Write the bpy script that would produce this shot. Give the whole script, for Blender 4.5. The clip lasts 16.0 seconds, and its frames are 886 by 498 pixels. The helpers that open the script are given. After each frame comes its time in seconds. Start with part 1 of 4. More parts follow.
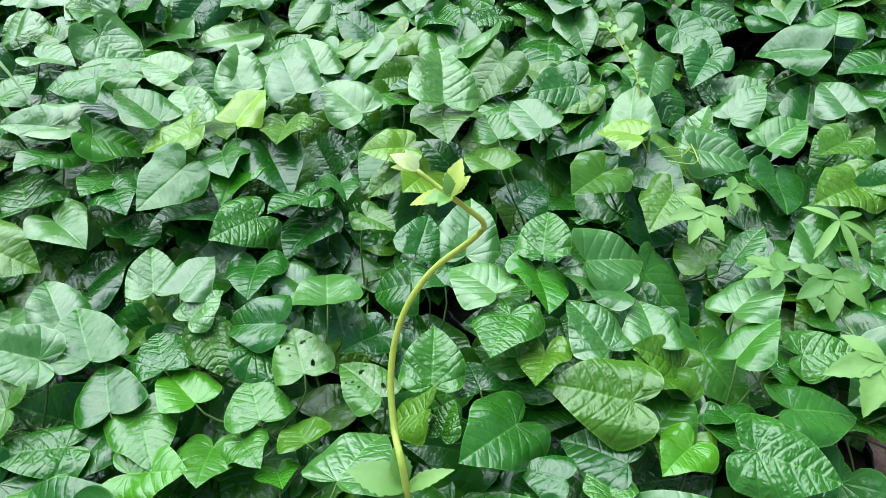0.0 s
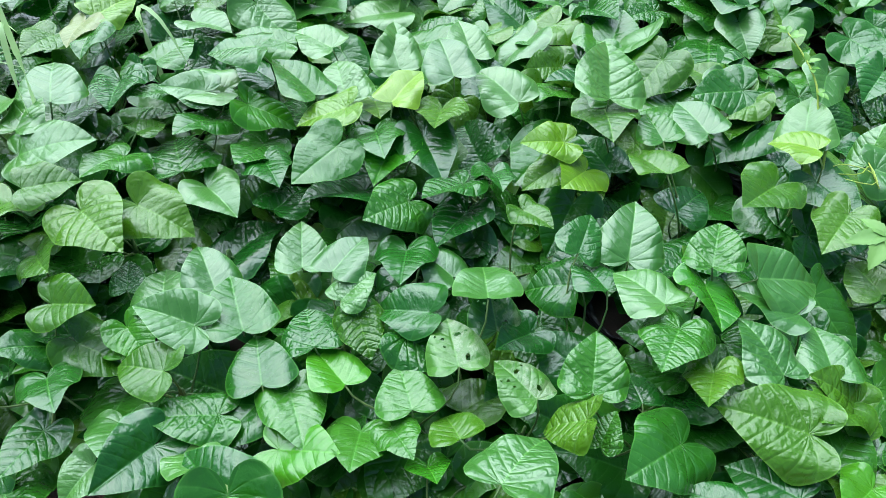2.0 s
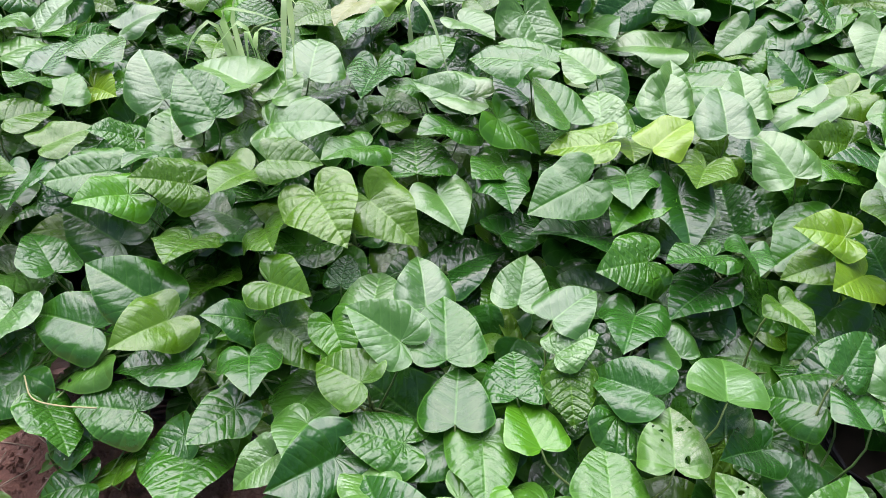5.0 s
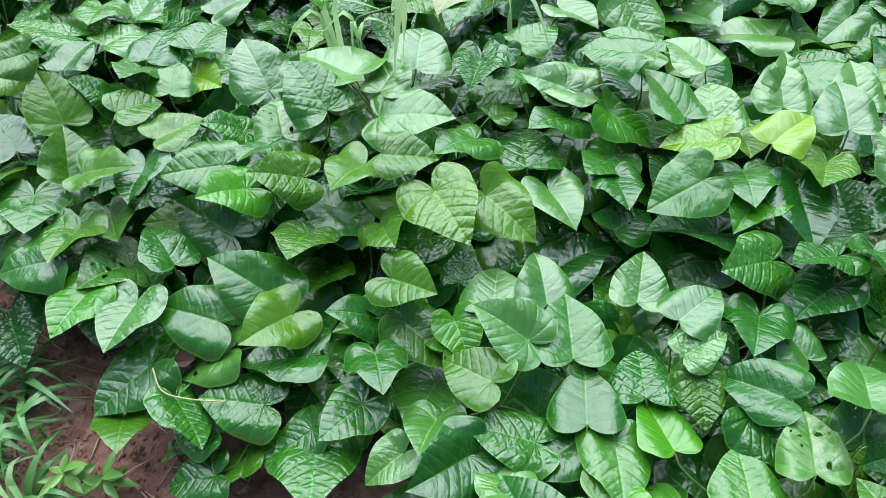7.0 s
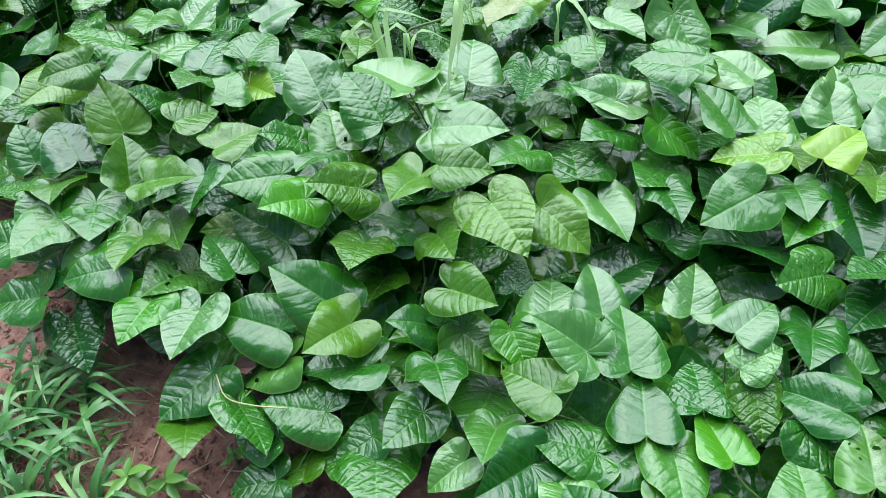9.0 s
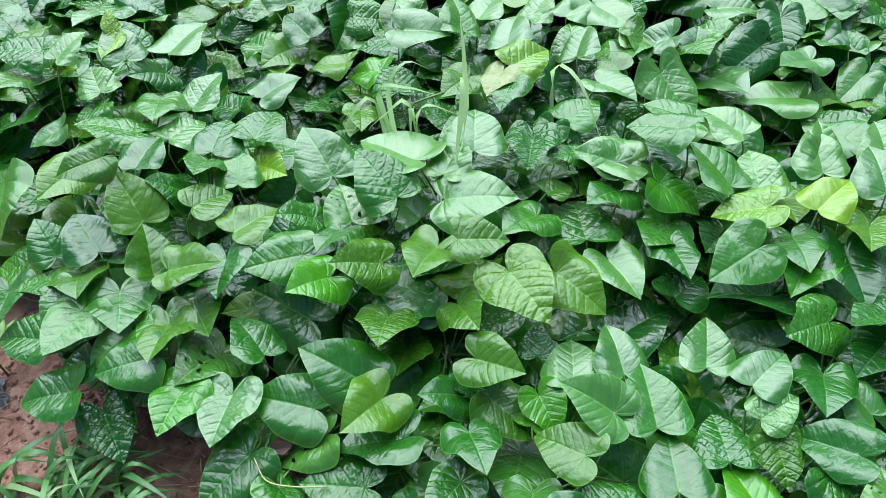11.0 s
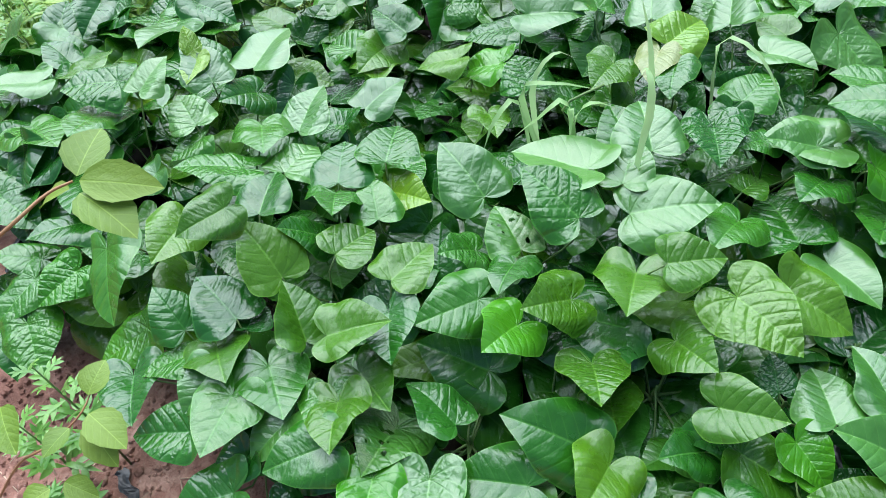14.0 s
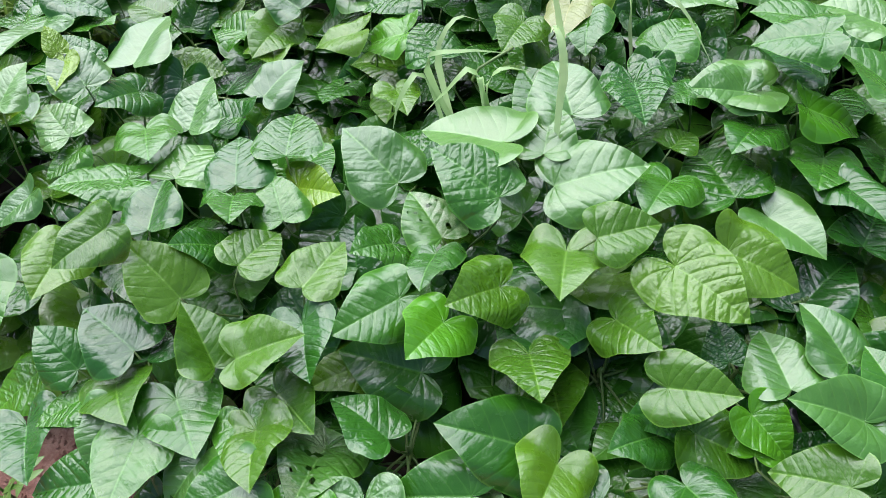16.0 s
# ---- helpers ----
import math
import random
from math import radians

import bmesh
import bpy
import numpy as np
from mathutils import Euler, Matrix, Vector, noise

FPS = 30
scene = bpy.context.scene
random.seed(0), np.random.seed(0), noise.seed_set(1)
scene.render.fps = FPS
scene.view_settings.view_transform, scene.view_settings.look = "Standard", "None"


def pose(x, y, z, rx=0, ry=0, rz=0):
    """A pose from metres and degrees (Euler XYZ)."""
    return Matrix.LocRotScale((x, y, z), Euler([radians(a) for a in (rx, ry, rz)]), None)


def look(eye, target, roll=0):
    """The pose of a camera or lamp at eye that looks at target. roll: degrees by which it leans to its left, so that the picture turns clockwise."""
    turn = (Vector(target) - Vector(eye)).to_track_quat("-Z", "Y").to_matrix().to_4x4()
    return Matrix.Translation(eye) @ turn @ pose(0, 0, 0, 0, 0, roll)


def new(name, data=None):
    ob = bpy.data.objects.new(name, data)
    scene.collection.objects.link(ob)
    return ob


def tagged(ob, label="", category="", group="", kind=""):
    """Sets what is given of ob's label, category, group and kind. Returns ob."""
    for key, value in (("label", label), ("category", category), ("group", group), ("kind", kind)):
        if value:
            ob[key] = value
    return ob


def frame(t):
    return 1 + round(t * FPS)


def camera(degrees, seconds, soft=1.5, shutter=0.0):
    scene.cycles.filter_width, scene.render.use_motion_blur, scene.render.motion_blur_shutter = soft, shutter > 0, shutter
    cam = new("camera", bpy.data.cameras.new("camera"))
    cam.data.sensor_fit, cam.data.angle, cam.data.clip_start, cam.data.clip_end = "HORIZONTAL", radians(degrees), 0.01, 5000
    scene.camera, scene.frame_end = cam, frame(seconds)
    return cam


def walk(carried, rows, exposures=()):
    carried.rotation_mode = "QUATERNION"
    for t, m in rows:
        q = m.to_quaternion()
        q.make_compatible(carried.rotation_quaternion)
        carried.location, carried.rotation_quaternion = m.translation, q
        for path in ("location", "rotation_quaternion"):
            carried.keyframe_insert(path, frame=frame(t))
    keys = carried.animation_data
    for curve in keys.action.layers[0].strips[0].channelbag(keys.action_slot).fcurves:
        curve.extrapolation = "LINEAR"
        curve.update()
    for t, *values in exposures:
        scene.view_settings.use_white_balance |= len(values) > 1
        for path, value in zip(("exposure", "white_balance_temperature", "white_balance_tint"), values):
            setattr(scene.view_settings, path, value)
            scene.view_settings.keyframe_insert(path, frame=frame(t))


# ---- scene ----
cam = camera(59.0, 16.0, soft=0.7)
METRES, EYE, TILT, LEAN, TURN = 1.15, 1.1, -48.0, 0.0, 0.0
ROWS = [
    (0.0, 0.0, 0.0, 0.0, -0.0, 0.0, 0.0),
    (0.5, -0.0441, 0.004, 0.0078, 0.77, -0.1, -0.55),
    (1.0, -0.0894, 0.0124, 0.0071, 1.85, -0.28, -2.23),
    (1.5, -0.1064, 0.0221, 0.0047, 2.44, -0.77, -3.4),
    (2.0, -0.1175, 0.0252, 0.005, 4.7, -1.2, -5.25),
    (2.5, -0.1232, 0.0466, 0.0178, 7.82, -1.6, -6.81),
    (3.0, -0.1261, 0.0679, 0.0214, 9.08, -1.9, -8.61),
    (3.5, -0.153, 0.0841, 0.0288, 10.74, -2.47, -11.53),
    (4.0, -0.1928, 0.0818, 0.0315, 13.52, -2.98, -15.58),
    (4.5, -0.2102, 0.0832, 0.0369, 16.52, -3.61, -17.31),
    (5.0, -0.2153, 0.0882, 0.0351, 17.52, -3.64, -18.43),
    (7.5, -0.3509, 0.046, 0.0295, 19.43, -7.0, -18.65),
    (8.0, -0.3567, 0.0407, 0.0298, 19.48, -7.14, -18.75),
    (8.5, -0.3726, 0.028, 0.0263, 19.52, -7.07, -18.95),
    (9.0, -0.389, 0.017, 0.0277, 19.73, -6.9, -19.13),
    (11.5, -0.4944, -0.0492, 0.0694, 16.58, -3.24, -15.4),
    (12.0, -0.5515, -0.0588, 0.0653, 16.38, -2.52, -15.1),
    (12.5, -0.6248, 0.0011, 0.0761, 16.05, -2.38, -12.35),
    (13.0, -0.6791, 0.0354, 0.0929, 15.82, -2.27, -11.68),
    (13.5, -0.726, 0.0565, 0.0854, 16.42, -4.63, -11.67),
    (14.0, -0.7361, 0.0615, 0.0795, 16.27, -6.4, -9.94),
    (14.5, -0.7283, 0.0614, 0.069, 15.4, -7.0, -6.92),
    (15.0, -0.7365, 0.082, 0.0663, 14.56, -8.21, -6.56),
    (15.5, -0.7235, 0.1154, 0.0927, 13.48, -8.44, -5.9),
    (16.0, -0.7205, 0.1518, 0.1037, 11.99, -8.32, -4.08),
]
walk(cam, [(t, pose(0, 0, EYE, TILT, LEAN, TURN) @ pose(METRES * x, METRES * y, METRES * z, 90 + pitch, roll, yaw)) for t, x, y, z, yaw, pitch, roll in ROWS], exposures=[(0.0, 1.21, 5600, 6), (1.0, 1.21, 5450, 5), (3.0, 1.21, 5450, 4), (3.5, 1.21, 5650, 13), (4.0, 1.21, 6100, 29), (4.5, 1.21, 6200, 34), (5.0, 1.21, 6050, 28), (7.5, 1.21, 5600, 7), (9.0, 1.21, 5600, 7), (11.5, 1.21, 5450, 5), (12.0, 1.21, 5350, 0), (12.5, 1.21, 5250, -2), (13.0, 1.21, 5450, 4), (13.5, 1.21, 5700, 12), (14.0, 1.21, 5550, 8), (14.5, 1.21, 5550, 7), (15.0, 1.21, 5750, 16), (16.0, 1.21, 5850, 22)])

# ---- world and light: bright overcast daylight ----
world = bpy.data.worlds.new("overcast")
scene.world = world
world.use_nodes = True
wn = world.node_tree.nodes
sky = wn.new("ShaderNodeTexSky")
sky.sky_type = "NISHITA"
sky.sun_disc = False
sky.sun_elevation, sky.sun_rotation = radians(58), radians(-35)
sky.dust_density, sky.air_density, sky.ozone_density = 4.0, 1.6, 1.0
world.node_tree.links.new(sky.outputs[0], wn["Background"].inputs[0])
wn["Background"].inputs[1].default_value = 0.05
sun = new("sun", bpy.data.lights.new("sun", "SUN"))
sun.data.energy, sun.data.angle, sun.data.color = 3.1, radians(82), (1.0, 0.99, 0.97)
sun.matrix_world = look((-1.1, 1.57, 3.07), (0, 0, 0))


# ---- materials ----
def mat(name):
    m = bpy.data.materials.new(name)
    m.use_nodes = True
    nt = m.node_tree
    return m, nt, nt.nodes["Principled BSDF"], nt.nodes["Material Output"]


class G:
    """Small helper to chain nodes."""

    def __init__(self, nt):
        self.nt = nt

    def n(self, kind, operation="", use_clamp=False, data_type="", blend_type="", feature="", voronoi_dimensions="", uv_map="", bands_direction=""):
        nd = self.nt.nodes.new(kind)
        if operation:
            nd.operation = operation
        if use_clamp:
            nd.use_clamp = True
        if data_type:
            nd.data_type = data_type
        if blend_type:
            nd.blend_type = blend_type
        if feature:
            nd.feature = feature
        if voronoi_dimensions:
            nd.voronoi_dimensions = voronoi_dimensions
        if uv_map:
            nd.uv_map = uv_map
        if bands_direction:
            nd.bands_direction = bands_direction
        return nd

    def to(self, a, b):
        self.nt.links.new(a, b)

    def put(self, sock, v):
        if isinstance(v, (int, float)):
            sock.default_value = v
        else:
            self.to(v, sock)

    def m(self, op, a, b=0.0, c=0.0, clamp=False):
        nd = self.n("ShaderNodeMath", operation=op, use_clamp=clamp)
        for s, v in zip(nd.inputs, (a, b, c)):
            self.put(s, v)
        return nd.outputs[0]

    def ramp(self, fac, *stops):
        nd = self.n("ShaderNodeValToRGB")
        els = nd.color_ramp.elements
        while len(els) < len(stops):
            els.new(0.5)
        for e, (p, c) in zip(els, stops):
            e.position, e.color = p, (c, c, c, 1) if isinstance(c, (int, float)) else (*c, 1)
        self.put(nd.inputs[0], fac)
        return nd.outputs[0]

    def mix(self, fac, a, b, how="MIX"):
        nd = self.n("ShaderNodeMix", data_type="RGBA", blend_type=how)
        for s, v in ((nd.inputs[0], fac), (nd.inputs[6], a), (nd.inputs[7], b)):
            if isinstance(v, tuple):
                s.default_value = (*v, 1)
            else:
                self.put(s, v)
        return nd.outputs[2]

    def noise(self, vec, scale, detail=3.0, rough=0.55):
        nd = self.n("ShaderNodeTexNoise")
        nd.inputs["Scale"].default_value, nd.inputs["Detail"].default_value, nd.inputs["Roughness"].default_value = scale, detail, rough
        if vec is not None:
            self.to(vec, nd.inputs["Vector"])
        return nd.outputs["Fac"]

    def bump(self, height, strength, distance, normal=None):
        nd = self.n("ShaderNodeBump")
        nd.inputs["Strength"].default_value, nd.inputs["Distance"].default_value = strength, distance
        self.put(nd.inputs["Height"], height)
        if normal is not None:
            self.to(normal, nd.inputs["Normal"])
        return nd.outputs[0]


RISE, STEP, SPREAD = 0.60, 0.185, 0.54  # side veins: their slope from the midrib, their steps along it, and their steps round the lobes in radians
FIRST = math.atan2(1.0, RISE)


def leaf_material(name, dark, mid, light, gloss=0.36, relief=1.0, damage=0.0, shine=0.68):
    """Waxy leaf: ribbed between sunken curving side veins, pale midrib, colour that varies from leaf to leaf."""
    m, nt, bsdf, out = mat(name)
    g = G(nt)
    uv = g.n("ShaderNodeUVMap", uv_map="leaf").outputs[0]
    info = g.n("ShaderNodeObjectInfo")
    rnd = info.outputs["Random"]
    xyz = g.n("ShaderNodeSeparateXYZ")
    g.to(uv, xyz.inputs[0])
    ax, y = g.m("ABSOLUTE", g.m("SUBTRACT", xyz.outputs[0], 0.5)), g.m("SUBTRACT", g.m("MULTIPLY", xyz.outputs[1], 1.4), 0.3)
    shift = g.n("ShaderNodeVectorMath", operation="ADD")
    g.to(uv, shift.inputs[0])
    comb = g.n("ShaderNodeCombineXYZ")
    g.put(comb.inputs[0], g.m("MULTIPLY", rnd, 37.0))
    g.put(comb.inputs[1], g.m("MULTIPLY", rnd, 71.0))
    g.to(comb.outputs[0], shift.inputs[1])
    p = shift.outputs[0]
    wob = g.m("MULTIPLY", g.m("SUBTRACT", g.noise(p, 3.0, 2.0), 0.5), 0.22)
    r = g.m("SQRT", g.m("ADD", g.m("MULTIPLY", ax, ax), g.m("MULTIPLY", y, y)))
    bent = g.m("SUBTRACT", y, g.m("MULTIPLY", g.m("MULTIPLY", ax, ax), 0.6))
    along = g.m("MAXIMUM", g.m("SUBTRACT", bent, g.m("MULTIPLY", ax, RISE)), 0.0)
    round_base = g.m("MAXIMUM", g.m("SUBTRACT", g.m("ARCTAN2", ax, bent), FIRST), 0.0)
    fan = g.m("ADD", g.m("SUBTRACT", g.m("DIVIDE", along, STEP), g.m("DIVIDE", round_base, SPREAD)), wob)
    cell = g.m("PINGPONG", fan, 0.5)  # 0 on a side vein, 0.5 between two
    thin_line = g.m("MULTIPLY", cell, g.m("MINIMUM", g.m("ADD", g.m("MULTIPLY", r, 0.5), 0.02), 0.15))  # about the distance from the vein
    side = g.ramp(thin_line, (0.0, 1.0), (0.005, 0.6), (0.012, 0.0))
    midrib = g.ramp(ax, (0.0, 1.0), (0.008, 0.7), (0.020, 0.0))
    # swelling between the veins, its side towards the margin steeper; strong on some leaves, faint on others
    puff = g.m("SINE", g.m("MULTIPLY", g.m("POWER", g.m("MULTIPLY", cell, 2.0), 0.7), math.pi / 2))
    puff = g.m("MULTIPLY", puff, g.ramp(r, (0.03, 0.2), (0.35, 1.0)))
    rib = g.ramp(g.m("FRACT", g.m("MULTIPLY", rnd, 13.7)), (0.0, 0.03), (0.6, 0.085), (1.0, 0.19))
    # short cross folds between two veins on part of the leaves
    half = g.m("MULTIPLY", g.m("GREATER_THAN", xyz.outputs[0], 0.5), 17.0)
    grid = g.n("ShaderNodeCombineXYZ")
    jit = g.m("MULTIPLY", g.noise(p, 7.0, 2.0), 1.5)
    g.put(grid.inputs[0], g.m("ADD", g.m("MULTIPLY", fan, 1.2), g.m("ADD", jit, half)))
    g.put(grid.inputs[1], g.m("ADD", g.m("MULTIPLY", r, 13.0), g.m("ADD", g.m("MULTIPLY", rnd, 50.0), jit)))
    folds = g.noise(grid.outputs[0], 1.0, 1.0, 0.4)
    strong = g.ramp(g.m("FRACT", g.m("MULTIPLY", rnd, 7.31)), (0.25, 0.05), (0.7, 0.22), (1.0, 0.55))
    blister = g.m("MULTIPLY", g.m("MULTIPLY", g.ramp(folds, (0.32, 0.0), (0.68, 1.0)), strong), g.ramp(cell, (0.03, 0.0), (0.22, 1.0)))
    height = g.m("ADD", g.m("MULTIPLY", puff, rib), g.m("MULTIPLY", g.noise(p, 3.0, 2.0, 0.45), 0.72))
    height = g.m("ADD", height, g.m("MULTIPLY", blister, 0.55))
    pucker = g.n("ShaderNodeCombineXYZ")
    g.put(pucker.inputs[0], g.m("ADD", g.m("MULTIPLY", fan, 1.0), half))
    g.put(pucker.inputs[1], g.m("ADD", g.m("MULTIPLY", r, 4.5), g.m("MULTIPLY", rnd, 90.0)))
    height = g.m("ADD", height, g.m("MULTIPLY", g.noise(pucker.outputs[0], 1.3, 2.0, 0.5), g.m("MULTIPLY", g.ramp(r, (0.05, 0.2), (0.3, 1.0)), 0.34)))
    height = g.m("SUBTRACT", height, g.m("MULTIPLY", g.ramp(ax, (0.0, 1.0), (0.035, 0.0)), 0.10))
    net = g.n("ShaderNodeTexVoronoi", feature="DISTANCE_TO_EDGE", voronoi_dimensions="2D")
    net.inputs["Scale"].default_value = 2.2
    g.to(grid.outputs[0], net.inputs["Vector"])
    net_line = g.ramp(net.outputs["Distance"], (0.0, 1.0), (0.06, 0.0))
    big = g.bump(height, 0.62 * relief, 0.008)
    fine = g.bump(g.m("ADD", g.noise(p, 34.0, 3.0, 0.55), g.m("MULTIPLY", net_line, -0.35)), 0.10, 0.003, big)
    tone = g.m("ADD", g.m("MULTIPLY", rnd, 0.75), g.m("MULTIPLY", g.noise(p, 2.2, 3.0), 0.30))
    col = g.ramp(tone, (0.12, dark), (0.5, mid), (0.98, light))
    pale = tuple(min(1.0, c * 1.5 + 0.02) for c in light)
    col = g.mix(g.m("MULTIPLY", side, 0.18), col, pale)
    col = g.mix(g.m("MULTIPLY", net_line, 0.07), col, pale)
    col = g.mix(g.m("MULTIPLY", midrib, 0.42), col, tuple(min(1.0, c * 1.7 + 0.03) for c in light))
    rim = g.n("ShaderNodeSeparateXYZ")
    g.to(g.n("ShaderNodeUVMap", uv_map="rim").outputs[0], rim.inputs[0])
    col = g.mix(g.ramp(rim.outputs[0], (0.955, 0.0), (0.985, 0.5)), col, tuple(min(1.0, c * 1.6 + 0.02) for c in light))
    # pale flecks and mites' marks on part of the leaves
    flecks = g.m("MULTIPLY", g.ramp(g.noise(p, 30.0, 4.0, 0.7), (0.62, 0.0), (0.70, 1.0)), g.ramp(rnd, (0.55, 0.0), (0.9, 0.55)))
    col = g.mix(g.m("MULTIPLY", flecks, 0.32), col, (0.30, 0.40, 0.16))
    spots = g.ramp(g.noise(p, 11.0, 5.0, 0.75), (0.74, 0.0), (0.77, 1.0))
    col = g.mix(g.m("MULTIPLY", spots, 0.55), col, (0.06, 0.05, 0.015))
    if damage:
        patch = g.m("MULTIPLY", g.ramp(g.noise(p, 3.2, 5.0, 0.65), (0.46, 0.0), (0.54, damage * 0.9)), g.ramp(xyz.outputs[0], (0.47, 0.0), (0.53, 1.0)))
        patch = g.m("MULTIPLY", patch, g.ramp(net.outputs["Distance"], (0.03, 0.35), (0.14, 1.0)))
        col = g.mix(patch, col, (0.42, 0.46, 0.30))
    g.to(col, bsdf.inputs["Base Color"])
    rough = g.m("ADD", gloss - 0.05, g.m("MULTIPLY", g.noise(p, 6.0, 4.0), 0.12))
    g.to(rough, bsdf.inputs["Roughness"])
    bsdf.inputs["Specular IOR Level"].default_value = shine
    g.to(fine, bsdf.inputs["Normal"])
    thin = g.n("ShaderNodeBsdfTranslucent")
    g.to(g.mix(1.0, col, (1.0, 1.25, 0.45), "MULTIPLY"), thin.inputs[0])
    blend = g.n("ShaderNodeMixShader")
    blend.inputs[0].default_value = 0.12
    g.to(bsdf.outputs[0], blend.inputs[1])
    g.to(thin.outputs[0], blend.inputs[2])
    g.to(blend.outputs[0], out.inputs[0])
    return m


def plain_plant(name, a, b, scale=40.0, rough=0.5, sheer=0.15):
    m, nt, bsdf, out = mat(name)
    g = G(nt)
    co = g.n("ShaderNodeTexCoord").outputs["Object"]
    info = g.n("ShaderNodeObjectInfo")
    fac = g.m("ADD", g.m("MULTIPLY", info.outputs["Random"], 0.5), g.m("MULTIPLY", g.noise(co, scale, 4.0), 0.6))
    isl = g.n("ShaderNodeNewGeometry").outputs["Random Per Island"]
    fac = g.m("ADD", fac, g.m("MULTIPLY", g.m("SUBTRACT", isl, 0.5), 0.5))
    col = g.ramp(fac, (0.2, a), (0.85, b))
    g.to(col, bsdf.inputs["Base Color"])
    bsdf.inputs["Roughness"].default_value = rough
    g.to(g.bump(g.noise(co, scale * 4, 2.0), 0.25, 0.002), bsdf.inputs["Normal"])
    thin = g.n("ShaderNodeBsdfTranslucent")
    g.to(col, thin.inputs[0])
    blend = g.n("ShaderNodeMixShader")
    blend.inputs[0].default_value = sheer
    g.to(bsdf.outputs[0], blend.inputs[1])
    g.to(thin.outputs[0], blend.inputs[2])
    g.to(blend.outputs[0], out.inputs[0])
    return m


LEAF = {
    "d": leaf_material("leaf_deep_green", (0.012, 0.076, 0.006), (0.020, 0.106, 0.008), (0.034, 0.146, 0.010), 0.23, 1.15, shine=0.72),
    "g": leaf_material("leaf_green", (0.018, 0.098, 0.005), (0.033, 0.142, 0.008), (0.058, 0.190, 0.011), 0.25, 1.0, shine=0.72),
    "o": leaf_material("leaf_olive", (0.034, 0.116, 0.004), (0.055, 0.156, 0.005), (0.086, 0.200, 0.007), 0.27, 0.95, shine=0.60),
    # lighter green with part of the sky's sheen put into the colour
    "p": leaf_material("leaf_pale", (0.034, 0.132, 0.012), (0.056, 0.180, 0.018), (0.090, 0.232, 0.028), 0.31, 0.85, shine=1.0),
    "v": leaf_material("leaf_vivid_green", (0.032, 0.163, 0.004), (0.055, 0.217, 0.005), (0.086, 0.262, 0.009), 0.23, 0.9, shine=0.65),
    "y": leaf_material("leaf_yellow_green", (0.084, 0.220, 0.004), (0.130, 0.270, 0.005), (0.182, 0.325, 0.008), 0.30, 0.8),
    "k": leaf_material("leaf_chewed", (0.025, 0.112, 0.009), (0.050, 0.166, 0.014), (0.089, 0.225, 0.024), 0.31, 1.0, 0.4, shine=0.7),
    "w": leaf_material("leaf_fading", (0.144, 0.217, 0.049), (0.194, 0.247, 0.069), (0.251, 0.240, 0.093), 0.36, 0.7),
}
STALK = plain_plant("stalk_green", (0.06, 0.14, 0.03), (0.16, 0.24, 0.06), 60, 0.45, 0.0)


def soil_material():
    m, nt, bsdf, out = mat("red_soil")
    g = G(nt)
    co = g.n("ShaderNodeTexCoord").outputs["Object"]
    big, small = g.noise(co, 3.0, 5.0), g.noise(co, 38.0, 6.0, 0.65)
    col = g.ramp(g.m("ADD", g.m("MULTIPLY", big, 0.5), g.m("MULTIPLY", small, 0.5)), (0.30, (0.080, 0.033, 0.022)), (0.5, (0.290, 0.138, 0.094)), (0.64, (0.540, 0.335, 0.245)))
    grit = g.ramp(g.noise(co, 170.0, 2.0), (0.66, 0.0), (0.72, 1.0))
    col = g.mix(g.m("MULTIPLY", grit, 0.45), col, (0.46, 0.34, 0.29))
    g.to(col, bsdf.inputs["Base Color"])
    g.to(g.m("SUBTRACT", 0.95, g.m("MULTIPLY", big, 0.35)), bsdf.inputs["Roughness"])
    h = g.bump(g.m("ADD", small, g.m("MULTIPLY", g.noise(co, 14.0, 3.0), 0.8)), 0.9, 0.010)
    g.to(g.bump(g.noise(co, 120.0, 4.0, 0.65), 0.8, 0.004, h), bsdf.inputs["Normal"])
    return m


SOIL = soil_material()


def film_material():
    m, nt, bsdf, out = mat("black_plastic_film")
    g = G(nt)
    co = g.n("ShaderNodeTexCoord").outputs["Object"]
    n = g.noise(co, 30.0, 4.0)
    g.to(g.ramp(n, (0.3, (0.006, 0.006, 0.008)), (0.8, (0.022, 0.021, 0.023))), bsdf.inputs["Base Color"])
    g.to(g.m("ADD", 0.22, g.m("MULTIPLY", n, 0.25)), bsdf.inputs["Roughness"])
    wr = g.n("ShaderNodeTexWave", bands_direction="Z")
    wr.inputs["Scale"].default_value, wr.inputs["Distortion"].default_value = 22.0, 6.0
    g.to(co, wr.inputs["Vector"])
    g.to(g.bump(wr.outputs["Fac"], 0.5, 0.006), bsdf.inputs["Normal"])
    return m


FILM = film_material()
HUMUS = plain_plant("dark_potting_soil", (0.010, 0.007, 0.005), (0.045, 0.028, 0.020), 60, 0.9, 0.0)


# ---- mesh helpers ----
def finish(name, bm, material, parent=None, label="", smooth=True):
    me = bpy.data.meshes.new(name)
    bm.to_mesh(me)
    bm.free()
    me.materials.append(material)
    if smooth:
        me.shade_smooth()
    ob = new(name, me)
    ob.parent = parent
    return tagged(ob, label)


part = finish


def mesh_of(name, verts, faces, material, smooth=True):
    me = bpy.data.meshes.new(name)
    me.from_pydata(verts, [], faces)
    me.materials.append(material)
    if smooth:
        me.shade_smooth()
    return me


